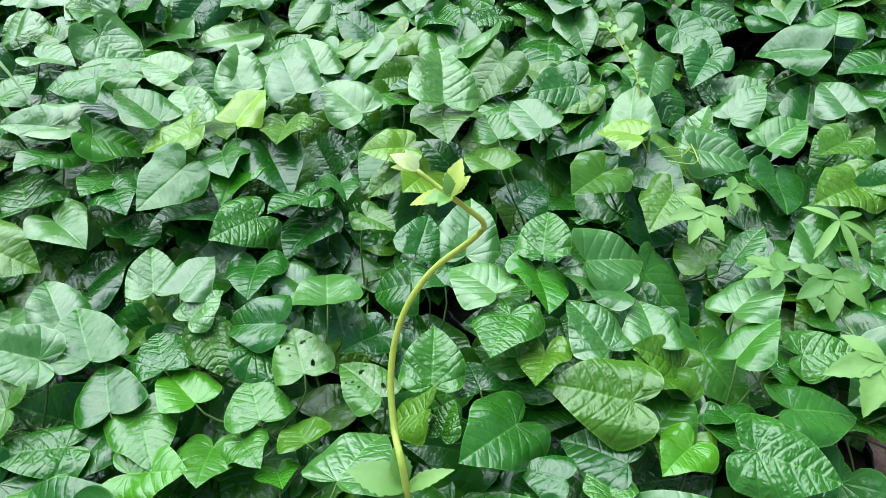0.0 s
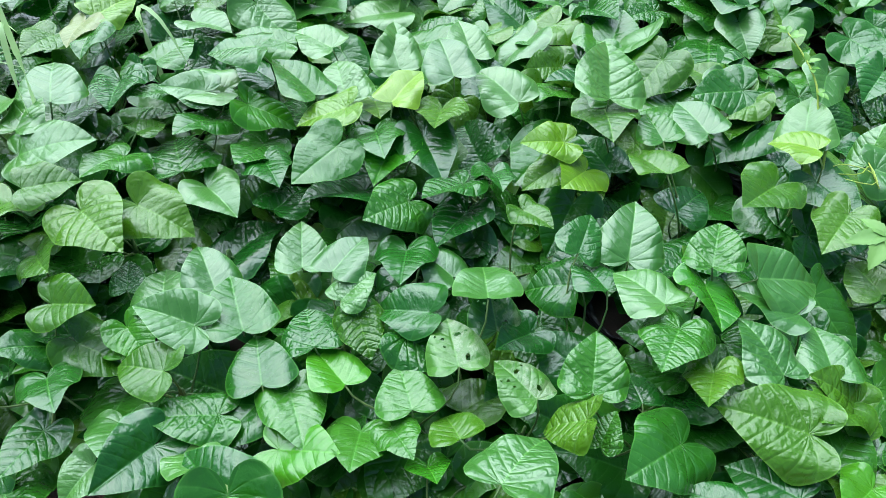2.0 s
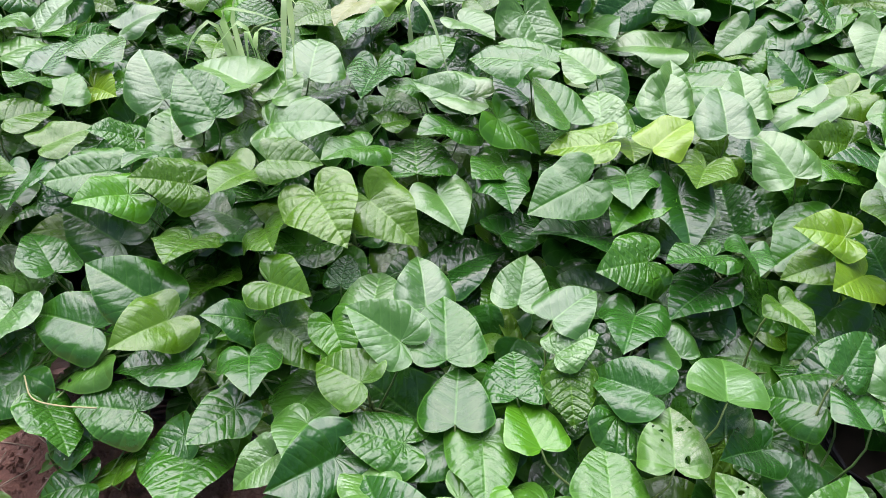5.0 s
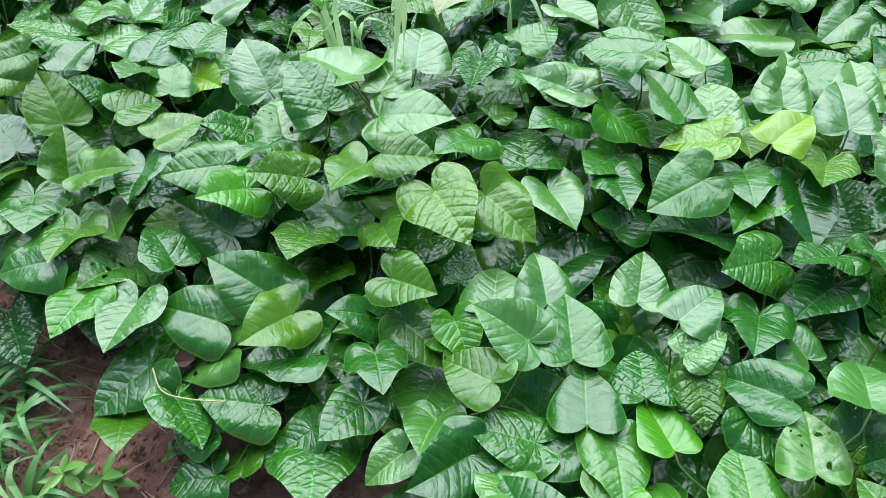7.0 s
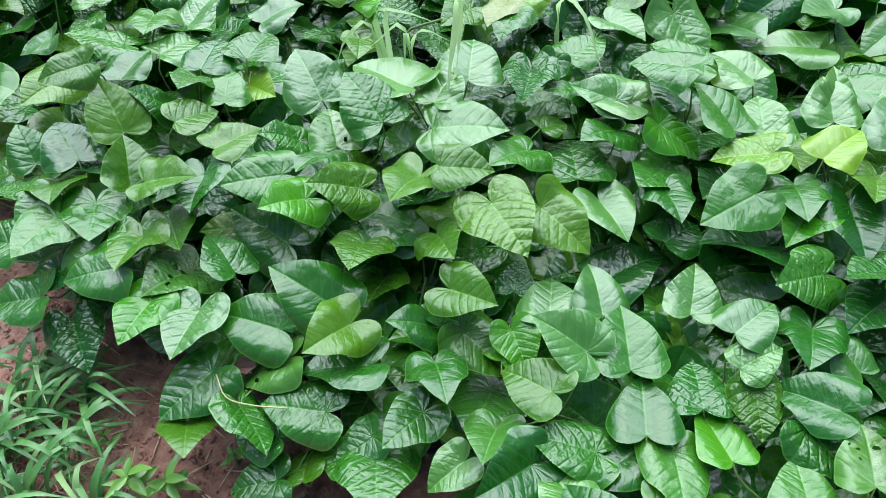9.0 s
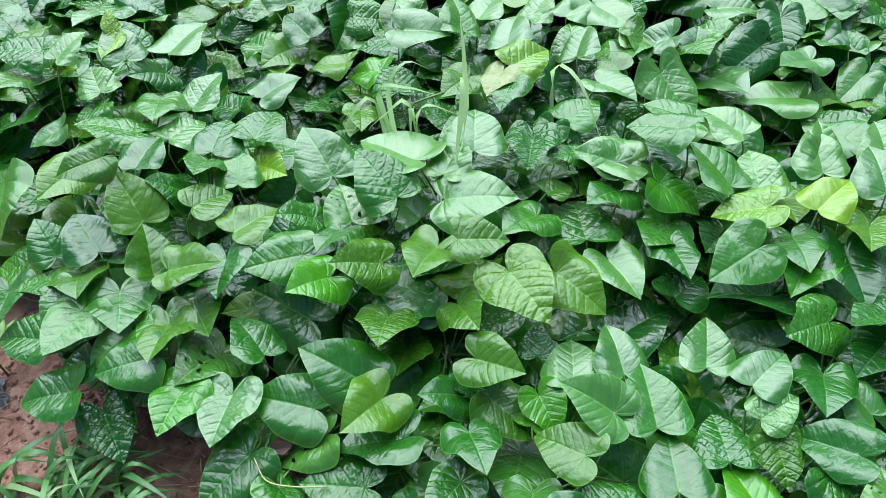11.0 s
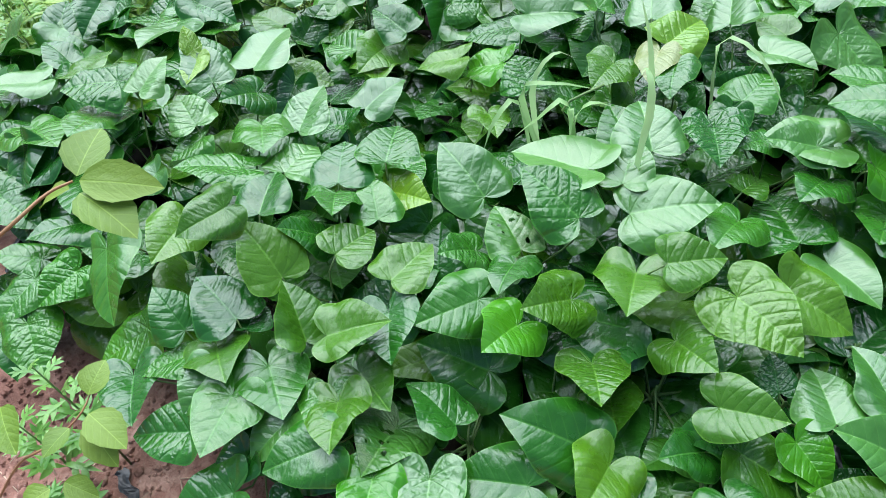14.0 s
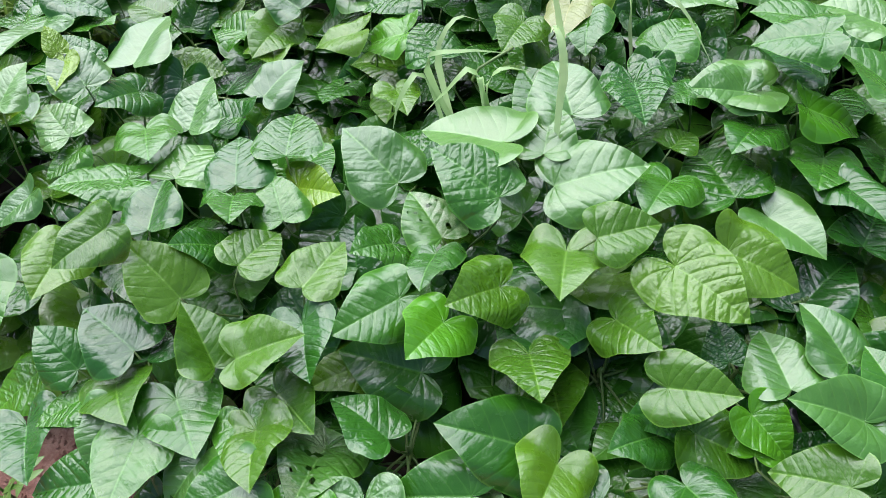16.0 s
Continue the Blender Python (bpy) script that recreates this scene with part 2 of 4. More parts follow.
def tube(points, radii, sides=5):
    """Vertices and faces of a tapered tube along points."""
    verts, faces = [], []
    pts = [Vector(p) for p in points]
    for i, p in enumerate(pts):
        d = (pts[min(i + 1, len(pts) - 1)] - pts[max(i - 1, 0)]).normalized()
        a = d.orthogonal().normalized() if abs(d.z) > 0.95 else d.cross(Vector((0, 0, 1))).normalized()
        b = d.cross(a)
        for k in range(sides):
            w = 2 * math.pi * k / sides
            verts.append(p + radii[i] * (math.cos(w) * a + math.sin(w) * b))
    for i in range(len(pts) - 1):
        for k in range(sides):
            k2 = (k + 1) % sides
            faces.append((i * sides + k, i * sides + k2, (i + 1) * sides + k2, (i + 1) * sides + k))
    faces.append(tuple(range(sides))[::-1])
    faces.append(tuple((len(pts) - 1) * sides + k for k in range(sides)))
    return verts, faces


def bezier(a, b, c, d, n):
    out = []
    for i in range(n + 1):
        t = i / n
        out.append(a * (1 - t) ** 3 + b * (3 * t * (1 - t) ** 2) + c * (3 * t * t * (1 - t)) + d * t ** 3)
    return out


def spline(points, n):
    """n+1 points along a smooth curve through the given ones."""
    pts = [Vector(p) for p in points]
    pts = [2 * pts[0] - pts[1]] + pts + [2 * pts[-1] - pts[-2]]
    out, segs = [], len(pts) - 3
    for i in range(n + 1):
        f = min(i / n * segs, segs - 1e-6)
        k, t = int(f), f - int(f)
        a, b, c, d = pts[k:k + 4]
        out.append(0.5 * (2 * b + (c - a) * t + (2 * a - 5 * b + 4 * c - d) * t * t + (3 * b - a - 3 * c + d) * t ** 3))
    return out


MARGIN = [(0, 0), (0.022, -0.13), (0.11, -0.27), (0.26, -0.325), (0.42, -0.25), (0.52, -0.07), (0.522, 0.15), (0.445, 0.40), (0.312, 0.635), (0.158, 0.835), (0.046, 0.95), (0, 1.0)]
SHALLOW = [(0, 0), (0.04, -0.05), (0.14, -0.125), (0.28, -0.155), (0.41, -0.09), (0.505, 0.055), (0.505, 0.24), (0.43, 0.455), (0.305, 0.66), (0.158, 0.838), (0.046, 0.95), (0, 1.0)]


def leaf_mesh(name, material, margin, fold, arch, wave, curl, seed, holes=0, coarse=False):
    """A heart-shaped blade: stalk joint at the origin, tip at (0, 1), half a unit wide to each side."""
    rnd = random.Random(seed)
    rows, cols = (40, 14) if holes else (18, 5) if coarse else (30, 11)
    curve = spline([(x, y, 0) for x, y in margin], rows)
    skew, ph, ph2 = rnd.uniform(-0.05, 0.05), rnd.uniform(0, 6.28), rnd.uniform(0, 6.28)
    lobe, halves = (rnd.uniform(0.0, 0.38) if margin is MARGIN else rnd.uniform(-0.1, 0.3)), (rnd.uniform(0.6, 1.35), rnd.uniform(0.6, 1.35))
    ribs, droop = rnd.uniform(0.001, 0.0035), rnd.uniform(0.05, 0.32)
    bm = bmesh.new()
    uvl, riml = bm.loops.layers.uv.new("leaf"), bm.loops.layers.uv.new("rim")
    outward = {}

    def lift(x, y):
        ax, yy = abs(x), max(0.0, min(1.0, y))
        z = fold * halves[x > 0] * ax * (1.0 - 0.55 * ax) + arch * yy * (1 - yy) + 1.25 * lobe * max(0.0, 0.25 - y) ** 2 - droop * max(0.0, y - 0.4) ** 2
        z -= curl * max(0.0, ax - 0.25) ** 2 * 3.0
        z += wave * ax * math.sin(9.0 * y + ph + (1.7 if x > 0 else 0.0)) + 0.5 * wave * ax * math.sin(17 * y + ph2 * (1 if x > 0 else 2))
        # shallow troughs along the side veins
        y2 = y - 0.6 * ax * ax
        a = max(y2 - RISE * ax, 0.0) / STEP - max(math.atan2(ax, y2) - FIRST, 0.0) / SPREAD
        z += ribs * min(1.0, 5 * ax) * math.cos(2 * math.pi * a + math.pi)
        z += skew * x
        return z

    mid = [bm.verts.new((0, max(0.0, (k / rows - 0.42) / 0.58) ** 1.1, 0)) for k in range(rows + 1)]
    for v in mid:
        v.co.z = lift(0, v.co.y)
    for sgn in (-1, 1):
        grid = [mid]
        for c in range(1, cols + 1):
            f = c / cols
            line = []
            for k in range(rows + 1):
                base, edge = mid[k].co, curve[k]
                x, y = edge.x * f, base.y + (edge.y - base.y) * (f ** 1.15)
                edge_wob = 1.0 + 0.03 * math.sin(26.0 * k / rows + ph2 + sgn) * f ** 3
                x *= edge_wob
                if k in (0, rows):
                    line.append(mid[k])
                else:
                    line.append(bm.verts.new((sgn * x, y, lift(sgn * x, y))))
                    outward[line[-1]] = f
            grid.append(line)
        for c in range(cols):
            for k in range(rows):
                q = [grid[c][k], grid[c][k + 1], grid[c + 1][k + 1], grid[c + 1][k]]
                if sgn < 0:
                    q.reverse()
                u = []
                for v in q:
                    if v not in u and all((v.co - w.co).length > 1e-6 for w in u):
                        u.append(v)
                if len(u) > 2:
                    try:
                        bm.faces.new(u)
                    except ValueError:
                        pass
    bm.faces.ensure_lookup_table()
    if holes:
        # bitten holes: faces drop out, the rim is drawn to an uneven round
        for h in range(holes):
            centre = Vector((rnd.uniform(-0.32, 0.32), rnd.uniform(-0.05, 0.65)))
            rad, ph3 = rnd.uniform(0.018, 0.05), rnd.uniform(0, 6.28)
            kill = [f for f in bm.faces if (f.calc_center_median().to_2d() - centre).length < rad]
            if not kill:
                continue
            rim = {v for f in kill for v in f.verts if any(q not in kill for q in v.link_faces)}
            bmesh.ops.delete(bm, geom=kill, context="FACES")
            for v in rim:
                if v.is_valid:
                    d = v.co.to_2d() - centre
                    w = math.atan2(d.y, d.x)
                    d = d.normalized() * rad * (1 + 0.25 * math.sin(2 * w + ph3) + 0.15 * math.sin(5 * w - ph3))
                    v.co.x, v.co.y = centre.x + d.x, centre.y + d.y
    for f in bm.faces:
        for lp in f.loops:
            lp[uvl].uv = (lp.vert.co.x + 0.5, (lp.vert.co.y + 0.3) / 1.4)
            lp[riml].uv = (outward.get(lp.vert, 0.0), 0.5)
    bmesh.ops.remove_doubles(bm, verts=bm.verts, dist=1e-5)
    bmesh.ops.recalc_face_normals(bm, faces=bm.faces)
    if sum(f.normal.z for f in bm.faces) < 0:
        bmesh.ops.reverse_faces(bm, faces=bm.faces)
    me = bpy.data.meshes.new(name)
    bm.to_mesh(me)
    bm.free()
    me.materials.append(material)
    me.shade_smooth()
    return me


def leaf_set(coarse):
    """Ten blades in each tone, deep-lobed and shallow in turn."""
    made = {}
    for key, material in LEAF.items():
        r = random.Random(ord(key))
        made[key] = [leaf_mesh("leaf", material, MARGIN if i % 2 else SHALLOW, r.uniform(0.08, 0.46), r.uniform(0.0, 0.26), r.uniform(0.02, 0.07), r.uniform(0.2, 0.95), 10 * ord(key) + i, holes=(7 if key == "k" and i % 4 < 2 else 0), coarse=coarse) for i in range(10)]
    return made


SHAPES, LOW_SHAPES = leaf_set(False), leaf_set(True)


# ---- ground ----
def ground_height(x, y):
    return 0.010 * abs(noise.noise(Vector((x * 31, y * 31, 7.7)))) + 0.022 * noise.noise(Vector((x * 1.7, y * 1.7, 0.3))) + 0.012 * noise.noise(Vector((x * 7, y * 7, 1.7))) + 0.006 * noise.noise(Vector((x * 19, y * 19, 4.1)))


def build_ground():
    xs = [-400, -60, -12, -5, -3.5, -3.0, -2.5] + [-2.2 + 0.012 * i for i in range(150)] + [-0.38 + 0.06 * i for i in range(50)] + [3.5, 8, 40, 400]
    ys = [-400, -60, -12, -4, -1, -0.3] + [0.0 + 0.012 * i for i in range(60)] + [0.74 + 0.06 * i for i in range(50)] + [5, 9, 40, 400]
    verts = [(x, y, ground_height(x, y)) for y in ys for x in xs]
    n = len(xs)
    faces = [(j * n + i, j * n + i + 1, (j + 1) * n + i + 1, (j + 1) * n + i) for j in range(len(ys) - 1) for i in range(n - 1)]
    return tagged(new("ground", mesh_of("ground", verts, faces, SOIL)), "reddish brown damp bare soil with grit and straw", "ground", kind="structure")


build_ground()

# ---- the bed of seedlings: black nursery bags in rows, one plant in each ----
bed = random.Random(5)


def near_edge(x):
    """The near side of the bed, which bends back on the left."""
    return 0.20 if x > -0.55 else 0.36 if x > -0.62 else 0.47 if x > -0.75 else 0.42 if x > -1.3 else 0.42 - 0.42 * (x + 1.3)


def far_edge(x):
    """The far side: weeds cut in on the left."""
    return 2.1 if x > -1.3 else 1.75 if x > -1.48 else 1.03 + 0.85 * (x + 2.07)


def in_bed(x, y):
    return near_edge(x) < y < far_edge(x)


def bag_mesh():
    sides, verts, faces = 14, [], []
    prof = [(0.050, 0.0), (0.056, 0.015), (0.057, 0.04), (0.055, 0.070), (0.058, 0.084), (0.054, 0.082), (0.052, 0.064)]
    for i, (rad, z) in enumerate(prof):
        for k in range(sides):
            w = 2 * math.pi * k / sides
            rr = rad * (1 + 0.06 * math.sin(3 * w + i) + 0.03 * math.sin(7 * w + 2.1 * i))
            verts.append((rr * math.cos(w), rr * math.sin(w), z + 0.003 * math.sin(5 * w + i)))
    for i in range(len(prof) - 1):
        for k in range(sides):
            k2 = (k + 1) % sides
            faces.append((i * sides + k, i * sides + k2, (i + 1) * sides + k2, (i + 1) * sides + k))
    return mesh_of("film_sleeve", verts, faces, FILM)


def fill_mesh():
    sides, verts, faces = 12, [(0, 0, 0.070)], []
    for ring, (rad, z) in enumerate(((0.028, 0.068), (0.0535, 0.062))):
        for k in range(sides):
            w = 2 * math.pi * k / sides
            verts.append((rad * math.cos(w), rad * math.sin(w), z + 0.004 * math.sin(4 * w + ring * 2)))
    for k in range(sides):
        k2 = (k + 1) % sides
        faces += [(0, 1 + k, 1 + k2), (1 + k, 1 + sides + k, 1 + sides + k2, 1 + k2)]
    return mesh_of("soil_fill", verts, faces, HUMUS)


BAG, FILL = bag_mesh(), fill_mesh()
STEM = mesh_of("stem", *tube([(0, 0, 0.0), (0.003, 0.002, 0.03), (0.0, 0.003, 0.06), (0.002, 0, 0.09)], [0.0042, 0.0036, 0.003, 0.0022], 6), STALK)

plants = []


def plant(x, y):
    z = ground_height(x, y) - 0.003
    bag = tagged(new("nursery_bag"), "black plastic film nursery bag filled with dark soil", "nursery bag", "seedling bags in the bed")
    bag.matrix_basis = pose(x, y, z, 0, 0, bed.uniform(0, 360))
    for nm, me in (("film_sleeve", BAG), ("soil_fill", FILL)):
        new(nm, me).parent = bag
    bag.scale = (1.25, 1.25, 1.0)
    base = tagged(new("seedling"), "leafy green seedling with glossy heart-shaped leaves in a nursery bag", "plant", "seedlings in the bed")
    base.matrix_basis = pose(x, y, z + 0.066)
    new("stem", STEM).parent = base
    plants.append((x, y, z + 0.066, base))


def bed_film():
    """Wrinkled black film on the ground under the bags."""
    xs, ys = [-2.3 + 0.04 * i for i in range(90)], [0.16 + 0.04 * j for j in range(50)]
    index, verts, faces = {}, [], []
    for x in xs:
        for y in ys:
            if near_edge(x) + 0.06 < y < far_edge(x) - 0.02 and x < 0.36 + 0.52 * y:
                index[x, y] = len(verts)
                verts.append((x, y, ground_height(x, y) + 0.012 + 0.006 * noise.noise(Vector((x * 24, y * 9, 5.0)))))
    for a, c in zip(xs, xs[1:]):
        for b, d in zip(ys, ys[1:]):
            corners = [index.get(k) for k in ((a, b), (c, b), (c, d), (a, d))]
            if None not in corners:
                faces.append(tuple(corners))
    ob = new("plastic_sheet", mesh_of("plastic_sheet", verts, faces, FILM))
    tagged(ob, "wrinkled black plastic film spread on the soil under the bags", "plastic sheet")


bed_film()
gap = 0.155
for j in range(-1, 14):
    for i in range(24):
        x, y = -2.35 + i * gap + 0.5 * gap * (j % 2) + bed.uniform(-0.02, 0.02), 0.38 + j * gap * 0.88 + bed.uniform(-0.02, 0.02)
        if in_bed(x, y) and x < 0.30 + 0.52 * y:
            plant(x, y)


placed = []


def leaf(x, y, z, heading, pitch, bank, length, width, tone="g", shape=None, shapes=SHAPES):
    """One leaf: its stalk joint's place, the way it points, its slope and tilt, its size; it grows from the nearest plant."""
    px, py, pz, base = min(plants, key=lambda p: (p[0] - x) ** 2 + (p[1] - y) ** 2)
    k = shape if shape is not None else 2 * bed.randrange(5) + (1 if math.cos(radians(heading)) < 0.25 else 0)
    placed.append(pose(x, y, z, 0, 0, heading) @ pose(0, 0, 0, pitch, 0, 0) @ Vector((0, 0.4 * length, 0)))
    ob = new("leaf", shapes[tone][k])
    ob.parent = base
    m = pose(x - px, y - py, z - pz, 0, 0, heading) @ pose(0, 0, 0, pitch, 0, 0) @ pose(0, 0, 0, 0, bank, 0)
    ob.matrix_basis = m @ Matrix.Diagonal((width, length, 0.5 * (width + length), 1))
    # the stalk runs down behind the joint to the stem
    a, nrm, fwd = m.translation, m.col[2].to_3d(), m.col[1].to_3d()
    top = Vector((bed.uniform(-0.004, 0.004), bed.uniform(-0.004, 0.004), bed.uniform(0.02, 0.085)))
    reach = max(0.03, 0.45 * (a - top).length)
    b = a - nrm * 0.55 * reach - fwd * 0.45 * reach
    c = top + Vector((0, 0, 0.4 * reach))
    inv = ob.matrix_basis.inverted()
    verts, faces = tube(bezier(a - nrm * 0.001, b, c, top, 6), [0.0013, 0.0014, 0.0015, 0.0016, 0.0018, 0.002, 0.0023], 5)
    st = new("leaf_stalk", mesh_of("leaf_stalk", [inv @ v for v in verts], faces, STALK))
    st.parent = ob
    return ob


# ---- leaves of the upper layer, one by one: x, y, z of the stalk joint, heading, slope, bank, length, width, tone ----
leaf(-0.742, 0.729, 0.273, -127, 1, 11, 0.103, 0.108, "o")
leaf(-0.681, 0.770, 0.251, -105, -18, 8, 0.097, 0.104, "o")
leaf(-0.434, 0.737, 0.183, 13, 15, 3, 0.084, 0.081, "p")
leaf(-0.374, 0.698, 0.230, -26, 2, -6, 0.080, 0.082, "p")
leaf(-0.354, 0.656, 0.222, -39, 11, -2, 0.064, 0.066, "p")
leaf(-0.539, 0.588, 0.226, 87, 18, -6, 0.085, 0.086, "p")
leaf(-0.479, 0.599, 0.207, 27, 3, 1, 0.101, 0.102, "g")
leaf(-0.542, 0.668, 0.203, 33, 8, 13, 0.087, 0.084, "p")
leaf(-0.574, 0.771, 0.131, -38, 7, -13, 0.115, 0.115, "d")
leaf(-0.379, 0.591, 0.200, 24, -12, 2, 0.084, 0.086, "d")
leaf(-0.432, 0.522, 0.204, 22, -5, -3, 0.090, 0.093, "g")
leaf(-0.328, 0.542, 0.193, 45, -6, 11, 0.083, 0.083, "v")
leaf(-0.328, 0.640, 0.209, -154, -11, 4, 0.064, 0.069, "o")
leaf(-0.231, 0.649, 0.223, 81, -14, -10, 0.085, 0.086, "d")
leaf(-0.209, 0.742, 0.190, 59, 12, 11, 0.078, 0.079, "p")
leaf(-0.152, 0.635, 0.285, 9, -20, 2, 0.098, 0.091, "p")
leaf(-0.181, 0.563, 0.234, 18, -2, -9, 0.083, 0.082, "k")
leaf(-0.137, 0.632, 0.223, 17, 21, 5, 0.072, 0.076, "k")
leaf(-0.037, 0.714, 0.232, 74, -34, -18, 0.086, 0.091, "g")
leaf(0.033, 0.745, 0.259, -6, 15, 5, 0.099, 0.096, "p")
leaf(-0.037, 0.736, 0.275, -14, 6, 24, 0.072, 0.070, "d")
leaf(0.003, 0.684, 0.264, 29, -16, 11, 0.085, 0.082, "d")
leaf(-0.396, 0.522, 0.192, -154, 7, -6, 0.092, 0.089, "g")
leaf(-0.233, 0.506, 0.212, 22, -11, 3, 0.083, 0.086, "g")
leaf(-0.438, 0.504, 0.183, 147, -12, 7, 0.081, 0.082, "g")
leaf(-0.482, 0.481, 0.187, 107, 12, 12, 0.091, 0.089, "g")
leaf(-0.412, 0.914, 0.268, 145, -6, -15, 0.094, 0.098, "g")
leaf(-0.363, 0.978, 0.251, -160, 14, 9, 0.090, 0.094, "g")
leaf(-0.283, 0.973, 0.248, -153, -3, 2, 0.096, 0.098, "d")
leaf(-0.290, 0.848, 0.229, 139, 15, -22, 0.088, 0.093, "g")
leaf(-0.202, 0.864, 0.199, 155, 10, 10, 0.089, 0.089, "d")
leaf(-0.212, 0.891, 0.233, 137, 19, 13, 0.084, 0.084, "d")
leaf(-0.166, 0.926, 0.227, -163, 26, -9, 0.069, 0.070, "d")
leaf(-0.025, 0.928, 0.248, 150, 18, -18, 0.074, 0.083, "y")
leaf(-0.062, 0.957, 0.278, 107, 9, -16, 0.071, 0.074, "y")
leaf(-0.073, 0.928, 0.247, 126, -17, -4, 0.061, 0.062, "o")
leaf(-0.115, 0.826, 0.254, -126, 4, -3, 0.056, 0.057, "o")
leaf(-0.339, 1.012, 0.286, -27, 9, -6, 0.085, 0.086, "y")
leaf(-0.412, 0.996, 0.278, 113, -10, 7, 0.085, 0.086, "y")
leaf(-0.260, 1.021, 0.270, 179, 20, 1, 0.082, 0.083, "o")
leaf(-0.341, 1.099, 0.288, 25, 14, -1, 0.088, 0.088, "p")
leaf(-0.247, 1.081, 0.295, 23, 10, -1, 0.096, 0.096, "p")
leaf(-0.422, 1.042, 0.259, 23, 10, -11, 0.097, 0.097, "p")
leaf(-0.471, 1.026, 0.277, 56, 14, 14, 0.104, 0.104, "g")
leaf(-0.557, 1.077, 0.259, 62, 8, 10, 0.091, 0.091, "d")
leaf(-0.642, 1.043, 0.253, 101, 2, 5, 0.104, 0.105, "p")
leaf(-0.590, 1.026, 0.250, 25, -8, 8, 0.077, 0.077, "g")
leaf(-0.663, 0.884, 0.214, 29, -8, -1, 0.114, 0.125, "g")
leaf(-1.319, 0.610, 0.275, 61, 31, 9, 0.098, 0.095, "o")
leaf(-1.358, 0.541, 0.259, 63, 11, 7, 0.093, 0.097, "d")
leaf(-1.226, 0.546, 0.263, -68, 16, -2, 0.089, 0.090, "o")
leaf(-1.260, 0.541, 0.242, 40, 25, 35, 0.090, 0.088, "o")
leaf(-1.057, 0.653, 0.258, 134, 5, -23, 0.092, 0.093, "g")
leaf(-0.998, 0.628, 0.256, 162, 30, -19, 0.084, 0.088, "v")
leaf(-0.943, 0.690, 0.247, 140, 33, -25, 0.086, 0.089, "o")
leaf(-0.868, 0.746, 0.254, -179, 22, 2, 0.096, 0.102, "o")
leaf(-0.832, 0.745, 0.292, -65, -3, 12, 0.081, 0.083, "o")
leaf(-0.898, 0.624, 0.211, -162, 33, -3, 0.089, 0.093, "o")
leaf(-0.802, 0.675, 0.228, -135, 27, 25, 0.078, 0.083, "o")
leaf(-0.739, 0.596, 0.229, -99, 20, 16, 0.080, 0.082, "o")
leaf(-0.887, 0.518, 0.195, 91, 20, -14, 0.109, 0.107, "g")
leaf(-1.123, 0.487, 0.172, 177, 30, -11, 0.097, 0.106, "k")
leaf(-0.749, 0.554, 0.187, 127, 29, -6, 0.071, 0.071, "g")
leaf(-1.182, 0.529, 0.216, -127, 13, 1, 0.080, 0.082, "o")
leaf(-1.299, 0.500, 0.225, -139, 14, -10, 0.093, 0.098, "g")
leaf(-1.319, 0.443, 0.240, -177, 8, -5, 0.087, 0.090, "g")
leaf(-1.369, 0.397, 0.203, 107, -3, -8, 0.083, 0.082, "d")
leaf(-1.401, 0.493, 0.230, 129, -4, 15, 0.079, 0.079, "g")
leaf(-1.532, 0.535, 0.171, 132, -22, -1, 0.097, 0.104, "v")
leaf(-1.205, 0.484, 0.223, -159, 15, -1, 0.073, 0.074, "g")
leaf(-1.181, 0.418, 0.230, 124, -11, -10, 0.086, 0.090, "g")
leaf(-1.315, 0.793, 0.268, 18, -4, -0, 0.099, 0.102, "d")
leaf(-1.310, 0.772, 0.268, -155, 28, -14, 0.082, 0.084, "g")
leaf(-1.237, 0.751, 0.255, 29, 7, 4, 0.079, 0.079, "g")
leaf(-1.244, 0.823, 0.234, -104, 14, 15, 0.074, 0.075, "y")
leaf(-1.260, 0.848, 0.270, 10, -8, -1, 0.097, 0.099, "g")
leaf(-1.102, 0.836, 0.248, 56, 21, -3, 0.111, 0.111, "p")
leaf(-0.956, 0.792, 0.292, 65, 20, -5, 0.107, 0.105, "g")
leaf(-0.965, 0.883, 0.289, 79, -4, 4, 0.118, 0.118, "p")
leaf(-0.893, 0.836, 0.268, -74, 10, 11, 0.122, 0.120, "p")
leaf(-0.911, 0.876, 0.282, -3, 10, -10, 0.085, 0.083, "p")
leaf(-0.882, 0.941, 0.290, 21, 6, 4, 0.102, 0.108, "p")
leaf(-1.028, 0.763, 0.237, 41, 7, 6, 0.087, 0.087, "k")
leaf(-1.028, 0.728, 0.248, 177, 20, 12, 0.073, 0.073, "g")
leaf(-1.089, 0.743, 0.238, 143, 37, -14, 0.074, 0.075, "g")
leaf(-1.176, 0.649, 0.264, -21, -3, 1, 0.086, 0.087, "o")
leaf(-1.262, 0.664, 0.275, -21, -16, 11, 0.078, 0.080, "o")
leaf(-1.304, 0.695, 0.266, 137, 46, -13, 0.071, 0.073, "g")
leaf(-1.403, 0.649, 0.348, 140, -3, -20, 0.074, 0.078, "o")
leaf(-1.460, 0.774, 0.285, 112, 11, 14, 0.103, 0.103, "g")
leaf(-1.542, 0.963, 0.254, 161, 28, -29, 0.081, 0.083, "g")
leaf(-1.435, 0.901, 0.247, -1, 14, -11, 0.100, 0.101, "p")
leaf(-1.482, 0.873, 0.274, -147, 16, -9, 0.091, 0.094, "g")
leaf(-1.557, 0.818, 0.310, 51, 13, -7, 0.074, 0.074, "p")
